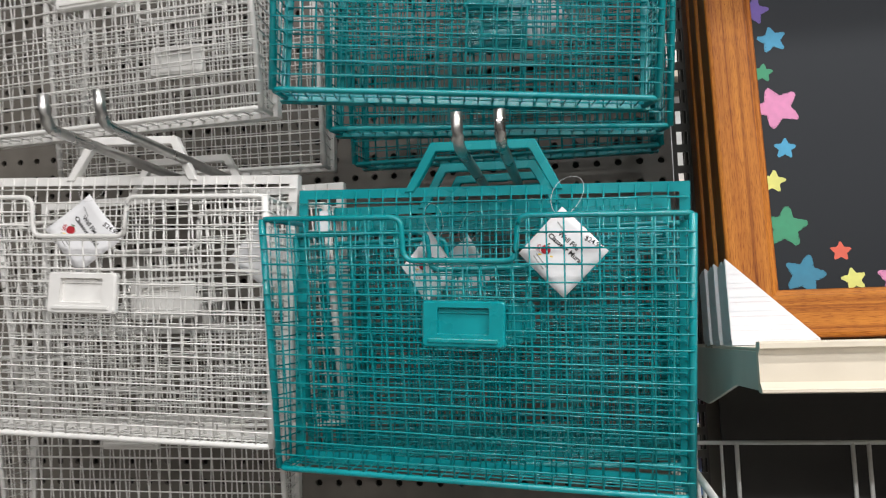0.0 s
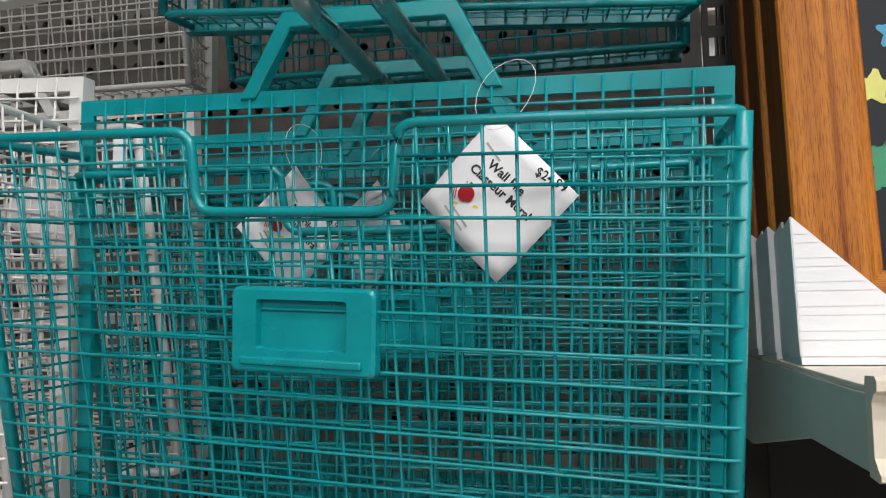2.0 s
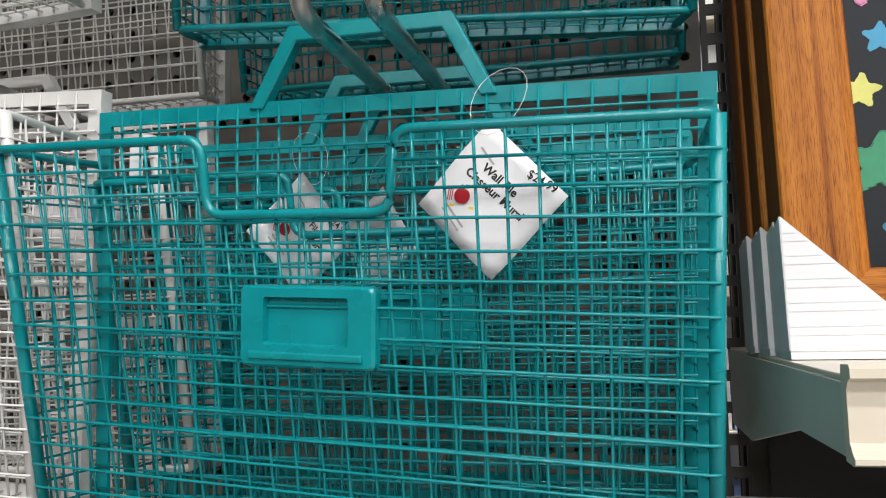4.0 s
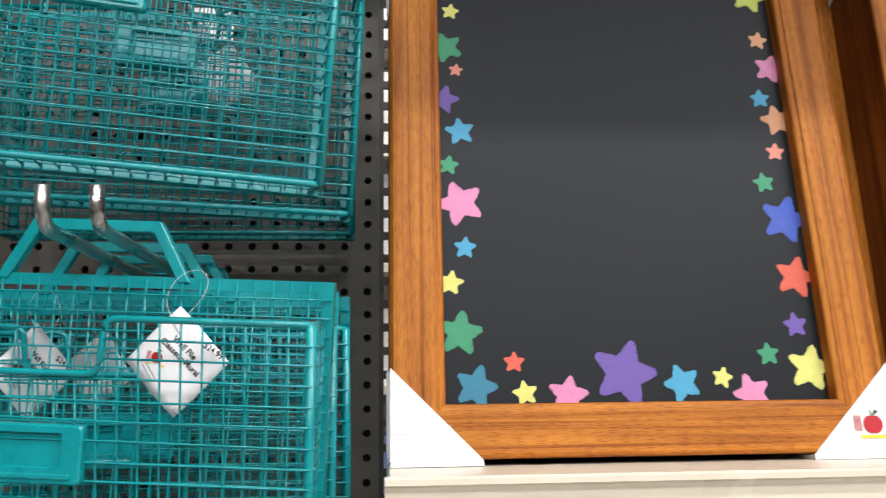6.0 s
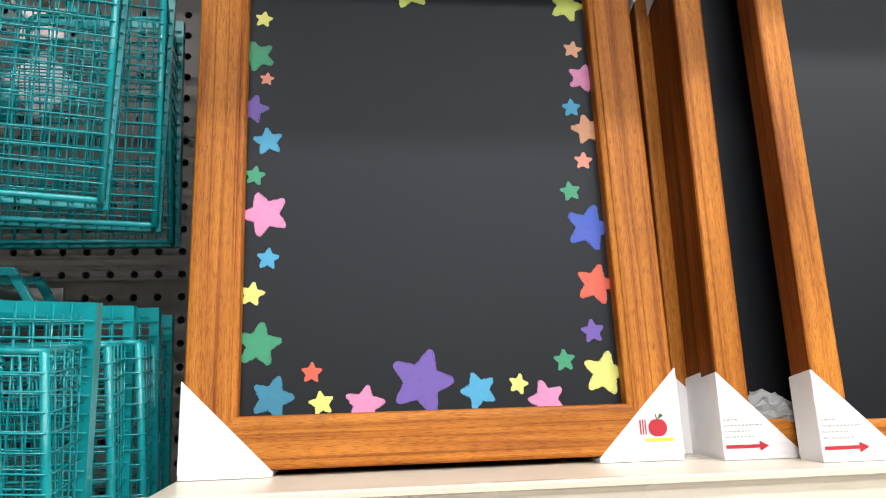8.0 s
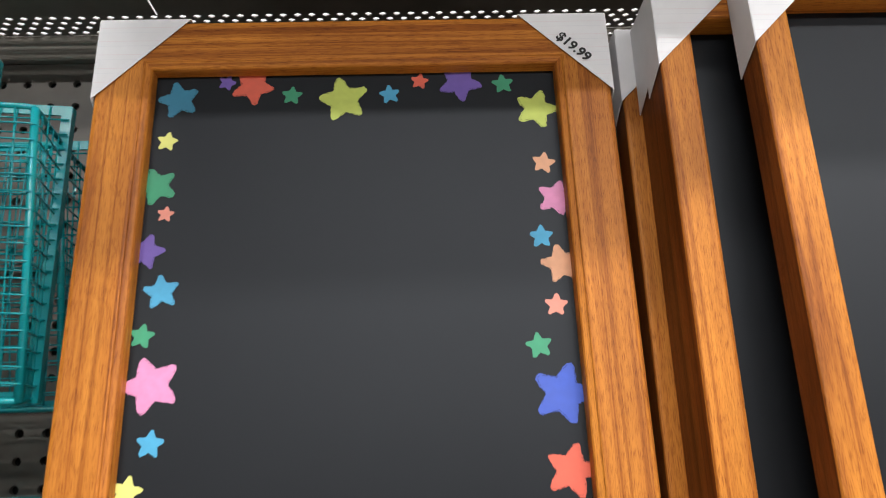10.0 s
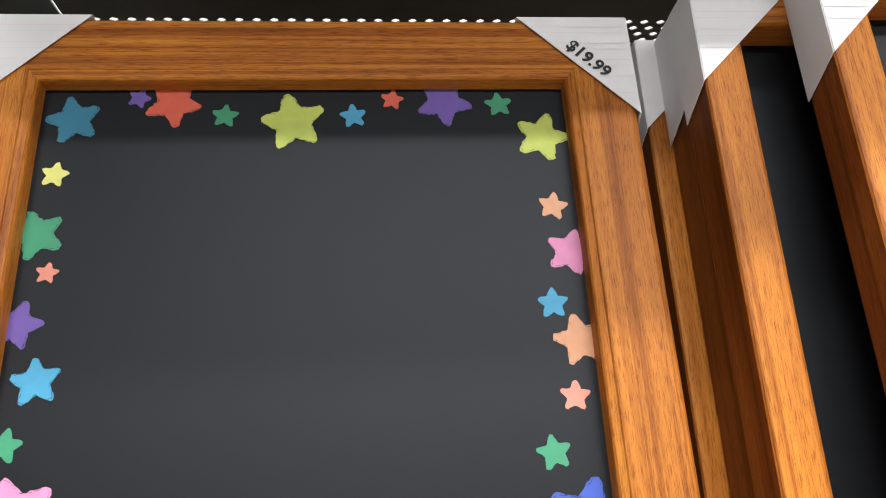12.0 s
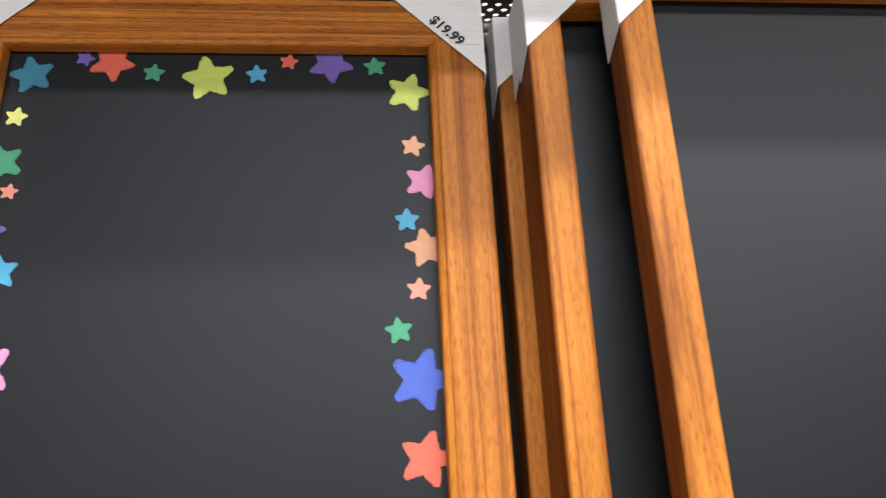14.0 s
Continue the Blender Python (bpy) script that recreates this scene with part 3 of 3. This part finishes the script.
def apple_print(parent, m, r):
    bm = bmesh.new()
    pts = []
    for k in range(20):
        a = 2 * math.pi * k / 20
        q = r * (1 - 0.16 * math.exp(-((a - math.pi / 2) / 0.35) ** 2) - 0.10 * math.exp(-((a - 1.5 * math.pi) / 0.3) ** 2))
        pts.append(bm.verts.new((q * 1.05 * math.cos(a), q * math.sin(a), 0)))
    bm.faces.new(pts)
    bm.transform(m)
    part("apple_print", bm, RED_INK, parent)
    bm = bmesh.new()
    bm.faces.new([bm.verts.new(p) for p in ((0, 0.8 * r, 0.0), (0.75 * r, 1.25 * r, 0.0), (0.35 * r, 1.5 * r, 0.0))])
    bm.faces.new([bm.verts.new(p) for p in ((-0.06 * r, 0.7 * r, 0.0), (0.06 * r, 0.7 * r, 0.0), (-0.1 * r, 1.5 * r, 0.0), (-0.2 * r, 1.45 * r, 0.0))])
    bm.transform(m)
    part("leaf_print", bm, LEAF_INK, parent)
    bm = bmesh.new()
    bmesh.ops.create_grid(bm, x_segments=1, y_segments=1, size=1.0, matrix=m @ Matrix.Translation((0.1 * r, -1.25 * r, 0)) @ Matrix.Diagonal((1.6 * r, 0.16 * r, 1, 1)))
    part("yellow_print", bm, YELLOW_INK, parent)
    bm = bmesh.new()
    for k in range(3):
        bmesh.ops.create_grid(bm, x_segments=1, y_segments=1, size=1.0, matrix=m @ Matrix.Translation(((-1.35 - 0.28 * k) * r, 0.1 * r, 0)) @ Matrix.Diagonal((0.07 * r, 0.8 * r, 1, 1)))
    part("pencil_print", bm, RED_INK, parent)


def hook_pair(x, z, tip_y, label, half=0.0165):
    """Two round arms from the board with upturned tips; z is the arms' axis at the tip."""
    h = thing("display_hook", label, "hook", "display hooks on the pegboard")
    for s in (-1, 1):
        bm = bmesh.new()
        tube(bm, rounded([(x + s * half, WALL_Y - 0.004, z + 0.003), (x + s * half, tip_y + 0.006, z), (x + s * half, tip_y, z + 0.0255)], 0.012, 6), 0.0046, 10)
        part("arm", bm, CHROME, h, smooth=True)
    bm = bmesh.new()
    box(bm, x - half - 0.01, x + half + 0.01, WALL_Y - 0.005, WALL_Y - 0.001, z - 0.02, z + 0.022, 0.001)
    part("back_plate", bm, CHROME, h)
    return h


TEAL_LABEL = "teal powder-coated wire mesh wall file hanging on a hook"
WHITE_LABEL = "white powder-coated wire mesh wall file hanging on a hook"
teal_master = wall_file(TEAL, TEAL_LABEL, 3)
white_master = wall_file(WHITE, WHITE_LABEL, 8)
# x, y, z of the back frame's top middle; lean, roll and yaw in degrees
TEAL_FILES = [(-0.0775, 0.6745, 1.7115, 4, 2.9, -5.5), (-0.082, 0.762, 1.713, 4, 0.6, 1.0), (-0.076, 0.823, 1.714, 3, -0.4, 0.5), (-0.078, 0.890, 1.715, 2, 0.3, -0.5),
              (-0.0840, 0.715, 2.033, 0, 3.0, 9.2), (-0.068, 0.808, 2.029, 1, 2.0, 5.5), (-0.076, 0.895, 2.022, 1, 0.0, 0.0)]
WHITE_FILES = [(-0.416, 0.700, 1.745, 1, 3.0, -1.0), (-0.402, 0.785, 1.744, 3, -1.0, 2.0), (-0.485, 0.882, 1.607, 2, 0.5, 0.0),
               (-0.450, 0.737, 2.039, 1, -0.5, -4.5), (-0.442, 0.895, 2.024, 1, 0.6, -1.5)]
for master, spots in ((teal_master, TEAL_FILES), (white_master, WHITE_FILES)):
    for i, (x, y, z, lean, roll, yaw) in enumerate(spots):
        m = Matrix.Translation((x, y, z)) @ pose(0, 0, 0, 0, 0, yaw) @ pose(0, 0, 0, 0, roll, 0) @ pose(0, 0, 0, lean, 0, 0)
        if i == 0:
            master.matrix_basis = m
        else:
            copy_thing(master, m)
hook_pair(-0.0710, 1.7315, 0.605, "pair of zinc display hooks carrying teal wall files")
hook_pair(-0.0790, 2.0530, 0.610, "pair of zinc display hooks carrying the upper teal files")
hook_pair(-0.3840, 1.7565, 0.560, "pair of zinc display hooks carrying white wall files", 0.024)
hook_pair(-0.4850, 1.6310, 0.840, "short pair of zinc hooks low on the pegboard")
hook_pair(-0.4500, 2.0590, 0.640, "pair of zinc display hooks carrying the upper white files")
# x, y, z of the hung corner, turn in the card's plane, yaw, bend, and whether the print can be read
TAGS = [(-0.0110, 0.647, 1.6860, 2, -10, 0.0025, True), (-0.130, 0.716, 1.683, 0, 60, 0.002, True), (-0.108, 0.790, 1.686, 10, -25, 0.004, False),
        (-0.430, 0.655, 1.721, 8, 4, 0.003, True), (-0.300, 0.735, 1.705, -6, 10, 0.004, False), (-0.030, 0.862, 1.975, 6, 10, 0.004, False)]
# small paper sticker folded over a wire at the back of the front teal file
sticker = bmesh.new()
box(sticker, -0.2275, -0.2190, 0.6935, 0.6940, 1.6790, 1.7010, 0.0001, 1)
tagged(new("paper_sticker", mesh_of("paper_sticker", sticker, CARD)), "small white paper sticker on the teal wire mesh", "sticker")
for i, (x, y, z, turn, yaw, bend, full) in enumerate(TAGS):
    price_tag(pose(x, y, z, 4, 0, yaw), turn, i, bend, full)


# ---------------------------------------------------------------- framed chalkboards
def star_outline(r, turn, rng):
    pts = []
    for k in range(5):
        a = radians(90 - turn + 72 * k)
        tip = r * (1 + rng.uniform(-0.03, 0.03))
        for da, q in ((-12, 0.84), (-7, 0.945), (-2.5, 0.99), (2.5, 0.99), (7, 0.945), (12, 0.84)):
            pts.append((tip * q * math.cos(a + radians(da)), tip * q * math.sin(a + radians(da))))
        b = a + radians(36)
        pts.append((0.565 * r * math.cos(b), 0.565 * r * math.sin(b)))
    fine = []
    for (x0, y0), (x1, y1) in zip(pts, pts[1:] + pts[:1]):
        n = max(1, int(math.hypot(x1 - x0, y1 - y0) / 0.0013))
        for i in range(n):
            s = i / n
            j = min(0.00045, 0.028 * r)
            fine.append((x0 + (x1 - x0) * s + rng.uniform(-j, j), y0 + (y1 - y0) * s + rng.uniform(-j, j)))
    return fine


# x, z of the centre from the opening's lower left corner and size in millimetres, turn in degrees
STARS = [
    (19.0, 402.8, 16.5, -14, 'teal_blue'),
    (56.4, 418.1, 7.5, 20, 'purple'),
    (77.4, 414.3, 17.5, 29, 'coral'),
    (108.7, 405.2, 8.5, 5, 'green'),
    (150.1, 400.4, 20.5, -11, 'lime'),
    (187.4, 404.6, 8.5, -8, 'sky_blue'),
    (211.8, 416.4, 7.5, 10, 'coral'),
    (244.4, 414.5, 18.0, 29, 'purple'),
    (279.4, 412.6, 9.0, -5, 'green'),
    (305.2, 388.8, 17.5, 18, 'lime'),
    (12.7, 365.7, 8.5, 10, 'lemon'),
    (7.7, 327.5, 16.0, -22, 'green'),
    (16.5, 304.0, 6.5, 8, 'salmon'),
    (4.2, 274.1, 14.5, 15, 'purple'),
    (18.6, 242.5, 13.5, -8, 'sky_blue'),
    (307.2, 340.5, 9.5, 12, 'peach'),
    (314.6, 310.3, 15.5, 18, 'pink'),
    (300.9, 278.6, 9.5, 0, 'sky_blue'),
    (314.2, 256.3, 16.0, -10, 'peach'),
    (307.8, 224.5, 9.0, 5, 'salmon'),
    (292.8, 194.5, 10.0, -8, 'green'),
    (7.5, 209.4, 9.5, 8, 'green'),
    (16.9, 173.8, 21.5, -21, 'pink'),
    (20.2, 133.2, 10.0, 5, 'sky_blue'),
    (7.2, 102.1, 11.0, 10, 'lemon'),
    (14.0, 59.1, 19.5, 8, 'green'),
    (57.7, 34.6, 9.0, 3, 'coral'),
    (307.2, 159.2, 22.5, 18, 'indigo'),
    (308.6, 106.6, 19.0, 16, 'coral'),
    (301.8, 64.0, 11.0, -5, 'purple'),
    (274.2, 39.3, 10.0, -3, 'green'),
    (309.5, 27, 20.0, 13, 'lemon'),
    (25.8, 14.5, 18.5, 17, 'teal_blue'),
    (65.9, 9.1, 10.5, -10, 'lemon'),
    (101.3, 6.9, 17.0, 10, 'pink'),
    (149.8, 24.2, 28.0, 17, 'purple'),
    (197.7, 15.6, 16.5, -20, 'sky_blue'),
    (232.2, 20.0, 9.0, 15, 'lemon'),
    (256.1, 6.4, 17.0, -18, 'pink'),
]


def bar_mesh(length, profile):
    """A mitred bar along x from 0 to length; profile: (inset, forward) points, forward towards -y, inset towards +z."""
    bm = bmesh.new()
    rings = [[bm.verts.new((w if s == 0 else length - w, -d, w)) for w, d in profile] for s in (0, 1)]
    n = len(profile)
    for i in range(n):
        j = (i + 1) % n
        bm.faces.new((rings[0][i], rings[1][i], rings[1][j], rings[0][j]))
    bm.faces.new(rings[0])
    bm.faces.new(rings[1][::-1])
    bmesh.ops.recalc_face_normals(bm, faces=bm.faces)
    me = mesh_of("frame_bar", bm, WOOD)
    # The bar's outer edge face takes a darker wood colour than its front.
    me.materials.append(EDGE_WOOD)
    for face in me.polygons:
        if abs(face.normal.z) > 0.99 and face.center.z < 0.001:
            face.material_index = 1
    return me


WIDE_PROFILE = [(0.0, 0.0), (0.0, 0.0195), (0.0012, 0.0212), (0.0040, 0.0220), (0.0355, 0.0220), (0.0366, 0.0216), (0.0372, 0.0206), (0.0382, 0.0202), (0.0410, 0.0192), (0.0421, 0.0180), (0.0425, 0.0165), (0.0425, 0.0)]
SLIM_PROFILE = [(0.0, 0.0), (0.0, 0.0283), (0.0010, 0.0295), (0.0030, 0.0300), (0.0235, 0.0300), (0.0255, 0.0293), (0.0262, 0.0278), (0.0262, 0.0)]


def protector(board, corner, w, h, depth, leg, kind):
    """A folded card corner: a triangle in front and two flaps round the edges. corner: signs of x and z."""
    sx, sz = corner
    t = 0.0012
    cx, cz = (w + t if sx > 0 else -t), (h + t if sz > 0 else -t)
    y0 = -depth - 0.0012
    ix, iz = (-1 if sx > 0 else 1), (-1 if sz > 0 else 1)
    bm = bmesh.new()
    def slab(points, thick):
        a = [bm.verts.new(p) for p in points]
        b = [bm.verts.new(Vector(p) + Vector(thick)) for p in points]
        bm.faces.new(a)
        bm.faces.new(b[::-1])
        for i in range(len(a)):
            j = (i + 1) % len(a)
            bm.faces.new((a[j], a[i], b[i], b[j]))
    slab([(cx, y0, cz), (cx + ix * leg, y0, cz), (cx, y0, cz + iz * leg)], (0, -0.0006, 0))
    slab([(cx, y0, cz), (cx, y0, cz + iz * leg), (cx, 0.001, cz + iz * (leg + (0.012 if sz > 0 else -0.003))), (cx, 0.001, cz)], (-ix * 0.0006, 0, 0))
    slab([(cx, y0, cz), (cx + ix * leg, y0, cz), (cx + ix * leg, 0.001, cz), (cx, 0.001, cz)], (0, 0, -iz * (0.0006 if sz > 0 else 0.0042)))
    bmesh.ops.recalc_face_normals(bm, faces=bm.faces)
    card = part("corner_protector", bm, CARD, board, "white folded card corner protector printed with faint rules")
    yp = y0 - 0.0009
    if kind != "plain":
        for colour, offset in ((RULE_RED, 0.0), (RULE_BLUE, 0.0045)):
            z = 0.008 + offset
            while z < leg - 0.008:
                bm = bmesh.new()
                x1 = leg - z - 0.0015
                za = cz + iz * z
                xa, xb = sorted((cx + ix * 0.0005, cx + ix * x1))
                a = [bm.verts.new(p) for p in ((xa, yp, za), (xb, yp, za), (xb, yp, za + 0.0004), (xa, yp, za + 0.0004))]
                bm.faces.new(a)
                part("printed_rule", bm, colour, card)
                z += 0.0125
    if kind == "price":
        m = Matrix.Translation((cx + ix * 0.0285, yp - 0.0004, cz + iz * 0.0325)) @ pose(0, 0, 0, 0, 45, 0) @ FACING
        lettering("$19.99", 0.0120, INK, card, m, 0.00035)
    if kind == "apple":
        apple_print(card, Matrix.Translation((cx + ix * 0.0205, yp - 0.0004, cz + iz * 0.0225)) @ FACING, 0.0078)
    if kind == "arrow":
        bm = bmesh.new()
        xa, za = cx + ix * 0.0015, cz + iz * 0.0050
        bm.faces.new([bm.verts.new((x, yp - 0.0004, z)) for x, z in ((xa, za), (xa + 0.029, za), (xa + 0.029, za + 0.0026), (xa, za + 0.0026))])
        bm.faces.new([bm.verts.new((x, yp - 0.0004, z)) for x, z in ((xa + 0.029, za - 0.0028), (xa + 0.037, za + 0.0013), (xa + 0.029, za + 0.0054))])
        part("arrow_print", bm, RED_INK, card)
        rng = random.Random(8)
        bm = bmesh.new()
        for k, ln in enumerate((0.011, 0.033, 0.020, 0.024)):
            z = za + 0.0085 + 0.0046 * (3 - k)
            x = xa
            while x < xa + ln:
                step = rng.uniform(0.0012, 0.0034)
                bm.faces.new([bm.verts.new((u, yp - 0.0004, v)) for u, v in ((x, z), (x + step, z), (x + step, z + 0.0011), (x, z + 0.0011))])
                x += step + 0.0009
        part("small_print", bm, GREY_INK, card)


def chalkboard(w, h, profile, label, stars=False, corners=(), at=None, leg=0.072):
    """Origin: lower left corner of the back. The face looks towards -y."""
    board = thing("chalkboard", label, "chalkboard", "framed chalkboards on the shelf", at)
    depth = max(d for _, d in profile)
    lip = max(x for x, _ in profile)
    key = (w, h, lip)
    if key not in BARS:
        BARS[key] = (bar_mesh(w, profile), bar_mesh(h, profile))
    long_bar, tall_bar = BARS[key]
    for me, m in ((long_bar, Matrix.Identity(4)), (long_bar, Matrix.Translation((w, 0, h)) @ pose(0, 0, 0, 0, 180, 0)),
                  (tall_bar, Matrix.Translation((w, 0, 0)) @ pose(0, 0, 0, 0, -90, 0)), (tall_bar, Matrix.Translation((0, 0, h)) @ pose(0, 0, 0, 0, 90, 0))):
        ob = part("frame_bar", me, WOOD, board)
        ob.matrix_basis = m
    bm = bmesh.new()
    box(bm, 0.006, w - 0.006, -0.0068, -0.0015, 0.006, h - 0.006)
    panel = part("writing_panel", bm, CHALK, board, "matt black chalkboard panel")
    if stars:
        rng = random.Random(5)
        for x, z, r, turn, colour in STARS:
            bm = bmesh.new()
            sheet(bm, [(lip + x / 1000 + u, lip + z / 1000 + v) for u, v in star_outline(r / 1000, turn, rng)], -0.0071, -0.0066)
            bmesh.ops.recalc_face_normals(bm, faces=bm.faces)
            part("star_print", bm, STAR_PAINT[colour], panel, colour.replace("_", " ") + " chalk star")
            if r > 13:
                # gaps in the chalky outline
                bm = bmesh.new()
                edge = star_outline(r / 1000 * 0.95, turn, rng)
                for (u0, v0), (u1, v1) in zip(edge, edge[1:] + edge[:1]):
                    if rng.random() < 0.55:
                        k, half = rng.uniform(0.985, 1.02), rng.uniform(0.00005, 0.00016)
                        n = Vector((v0 - v1, u1 - u0)).normalized() * half
                        ends = [(u0 * k + n.x, v0 * k + n.y), (u1 * k + n.x, v1 * k + n.y), (u1 * k - n.x, v1 * k - n.y), (u0 * k - n.x, v0 * k - n.y)]
                        bm.faces.new([bm.verts.new((lip + x / 1000 + u, -0.00735, lip + z / 1000 + v)) for u, v in ends])
                part("chalk_gaps", bm, CHALK, panel)
    for corner, kind in corners:
        protector(board, corner, w, h, depth, leg, kind)
    return board


BARS = {}
LEAN = -6.0
ALL = [((-1, -1), "rules"), ((1, -1), "rules"), ((-1, 1), "rules"), ((1, 1), "rules")]


def stand(x, front, lean=LEAN, depth=0.022):
    """The pose of a board whose lower front edge stands at this x and y on the shelf."""
    return Matrix.Translation((x, front, LOW_SHELF_Z + 0.0058)) @ pose(0, 0, 0, lean, 0, 0) @ Matrix.Translation((0, depth, 0))


chalkboard(0.4065, 0.509, WIDE_PROFILE, "honey wood framed chalkboard printed with coloured stars, leaning on the shelf", True,
           [((-1, -1), "rules"), ((1, -1), "apple"), ((-1, 1), "rules"), ((1, 1), "price")], stand(0.1293, 0.7445))
for k, dx in enumerate((0.0010, -0.0020, -0.0005, -0.0030, -0.0015)):
    chalkboard(0.4065, 0.509, WIDE_PROFILE, "honey wood framed chalkboard stacked behind the star board", False, ALL, stand(0.1293 + dx, 0.7445 + 0.0248 * (k + 1), LEAN + 0.36 * (k + 1)))
# slimmer boards beside it
chalkboard(0.409, 0.505, SLIM_PROFILE, "slim honey wood framed plain chalkboard leaning in front of its stack", False,
           [((-1, -1), "arrow"), ((1, -1), "rules"), ((-1, 1), "rules"), ((1, 1), "rules")], stand(0.6240, 0.6830, -4.8, 0.030), 0.067)
for k, dx in enumerate((0.0, 0.0015, -0.0120)):
    chalkboard(0.409, 0.505, SLIM_PROFILE, "slim honey wood framed plain chalkboard in a stack on the shelf", False,
               [((-1, -1), "arrow" if k == 0 else "plain"), ((1, -1), "plain"), ((-1, 1), "rules" if k == 0 else "plain"), ((1, 1), "plain")], stand(0.5645 + dx, 0.7250 + 0.0325 * k, -3.6, 0.030), 0.067)


# ---------------------------------------------------------------- wire rack below the shelf
def wire_rack():
    rack = thing("wire_rack", "grey coated wire rack mounted below the shelf", "wire rack")
    y = 0.880
    bm = bmesh.new()
    tube(bm, [(0.085, y, 1.4725), (1.2, y, 1.4725)], 0.0022, 8)
    part("top_rail", bm, RACK, rack, smooth=True)
    for k in range(7):
        x = 0.150 + 0.125 * k
        bm = bmesh.new()
        tube(bm, rounded([(x, y, 1.4725), (x, y, 1.405), (x + 0.110, y, 1.405), (x + 0.110, y, 1.4725)], 0.01, 4), 0.0022, 8)
        part("hoop", bm, RACK, rack, smooth=True)
    bm = bmesh.new()
    tube(bm, [(0.085, y + 0.004, 1.412), (1.2, y + 0.004, 1.412)], 0.0014, 6)
    part("lower_rail", bm, RACK, rack, smooth=True)
    for x in (0.110, 0.135):
        bm = bmesh.new()
        tube(bm, [(x, y, 1.4725), (x, y, 1.30)], 0.0016, 6)
        part("upright", bm, RACK, rack, smooth=True)
    bm = bmesh.new()
    box(bm, 0.085, 0.095, y, WALL_Y, 1.466, 1.478)
    part("wall_clip", bm, RACK, rack)
    return rack


wire_rack()


def wire_basket():
    b = thing("wire_basket", "white coated wire basket hanging below the shelf", "wire basket")
    z, y0, y1, x0, x1 = 1.4655, 0.605, 0.930, 0.088, 1.1
    bm = bmesh.new()
    tube(bm, rounded([(x0, y1, z + 0.012), (x0, y0, z), (x1, y0, z), (x1, y1, z + 0.012)], 0.01, 4), 0.0030, 8)
    part("rim", bm, WHITE, b, smooth=True)
    for k in range(9):
        y = y0 + 0.034 * (k + 1)
        bm = bmesh.new()
        tube(bm, rounded([(x0, y, z + 0.012 * (y - y0) / (y1 - y0)), (x0 + 0.004, y, z - 0.12), (x0 + 0.05, y, z - 0.12)], 0.01, 3), 0.0015, 6)
        part("side_wire", bm, WHITE, b, smooth=True)
    for k in range(30):
        x = x0 + 0.033 * (k + 1)
        bm = bmesh.new()
        tube(bm, rounded([(x, y0, z), (x, y0 + 0.004, z - 0.12), (x, y0 + 0.05, z - 0.12)], 0.01, 3), 0.0015, 6)
        part("front_wire", bm, WHITE, b, smooth=True)
    bm = bmesh.new()
    tube(bm, rounded([(x0 + 0.004, y1, z - 0.118), (x0 + 0.004, y0 + 0.004, z - 0.118), (x1, y0 + 0.004, z - 0.118)], 0.01, 3), 0.002, 6)
    part("foot_rod", bm, WHITE, b, smooth=True)


wire_basket()


# ---------------------------------------------------------------- goods in the aisle behind, seen through the slots
def goods_behind():
    rng = random.Random(11)
    tones = [(0.8, 0.8, 0.78), (0.82, 0.8, 0.74), (0.78, 0.06, 0.07), (0.8, 0.8, 0.8), (0.75, 0.6, 0.12), (0.2, 0.3, 0.6), (0.82, 0.82, 0.8)]
    mats = [grained("carton_print", tuple(0.85 * c for c in t), t, 12, 0.5) for t in tones]
    stock = {0: (2, 5, 0, 6), 1: (2, 5, 0, 6), 2: (4, 1, 0, 6)}
    for row, z in enumerate((1.10, 1.38, 1.66, 1.94, 2.22, 2.50)):
        x = -0.5
        while x < 0.9:
            w = rng.uniform(0.06, 0.13)
            hgt = rng.uniform(0.16, 0.25)
            bm = bmesh.new()
            box(bm, x, x + w - 0.004, 1.95, 2.15, z, z + hgt, 0.003)
            ob = new("carton", mesh_of("carton", bm, mats[rng.choice(stock.get(row, (0, 1, 3, 6)))]))
            tagged(ob, "printed carton on the shelf of the next aisle", "carton", "cartons in the next aisle")
            x += w
        bm = bmesh.new()
        box(bm, -0.6, 1.0, 1.93, 2.3, z - 0.02, z)
        structure("far_shelf", bm, CREAM, "shelf of the next aisle")


goods_behind()


# crumpled clear wrapping left between the slim boards
def plastic_wrap():
    rng = random.Random(4)
    m = material("clear_crumpled_film", (0.75, 0.78, 0.80), 0.18)
    b = m.node_tree.nodes["Principled BSDF"]
    b.inputs["Alpha"].default_value = 0.45
    bm = bmesh.new()
    n, k = 14, 9
    g = {}
    for i in range(n + 1):
        for j in range(k + 1):
            u, v = i / n, j / k
            x = 0.592 + 0.075 * u + rng.uniform(-0.002, 0.002)
            z = 0.0290 + 0.026 * v * (0.75 + 0.25 * math.sin(5 * u + 1)) + (rng.uniform(-0.002, 0.002) if j else 0)
            y = 0.7170 + 0.105 * z + 0.0080 + 0.0035 * math.sin(9 * u + 3 * v) + rng.uniform(-0.001, 0.001)
            g[i, j] = bm.verts.new((x, y, LOW_SHELF_Z + z))
    for i in range(n):
        for j in range(k):
            bm.faces.new((g[i, j], g[i + 1, j], g[i + 1, j + 1], g[i, j + 1]))
    ob = new("plastic_wrap", mesh_of("plastic_wrap", bm, m))
    tagged(ob, "crumpled clear plastic film lying between two chalkboards", "plastic film")


plastic_wrap()
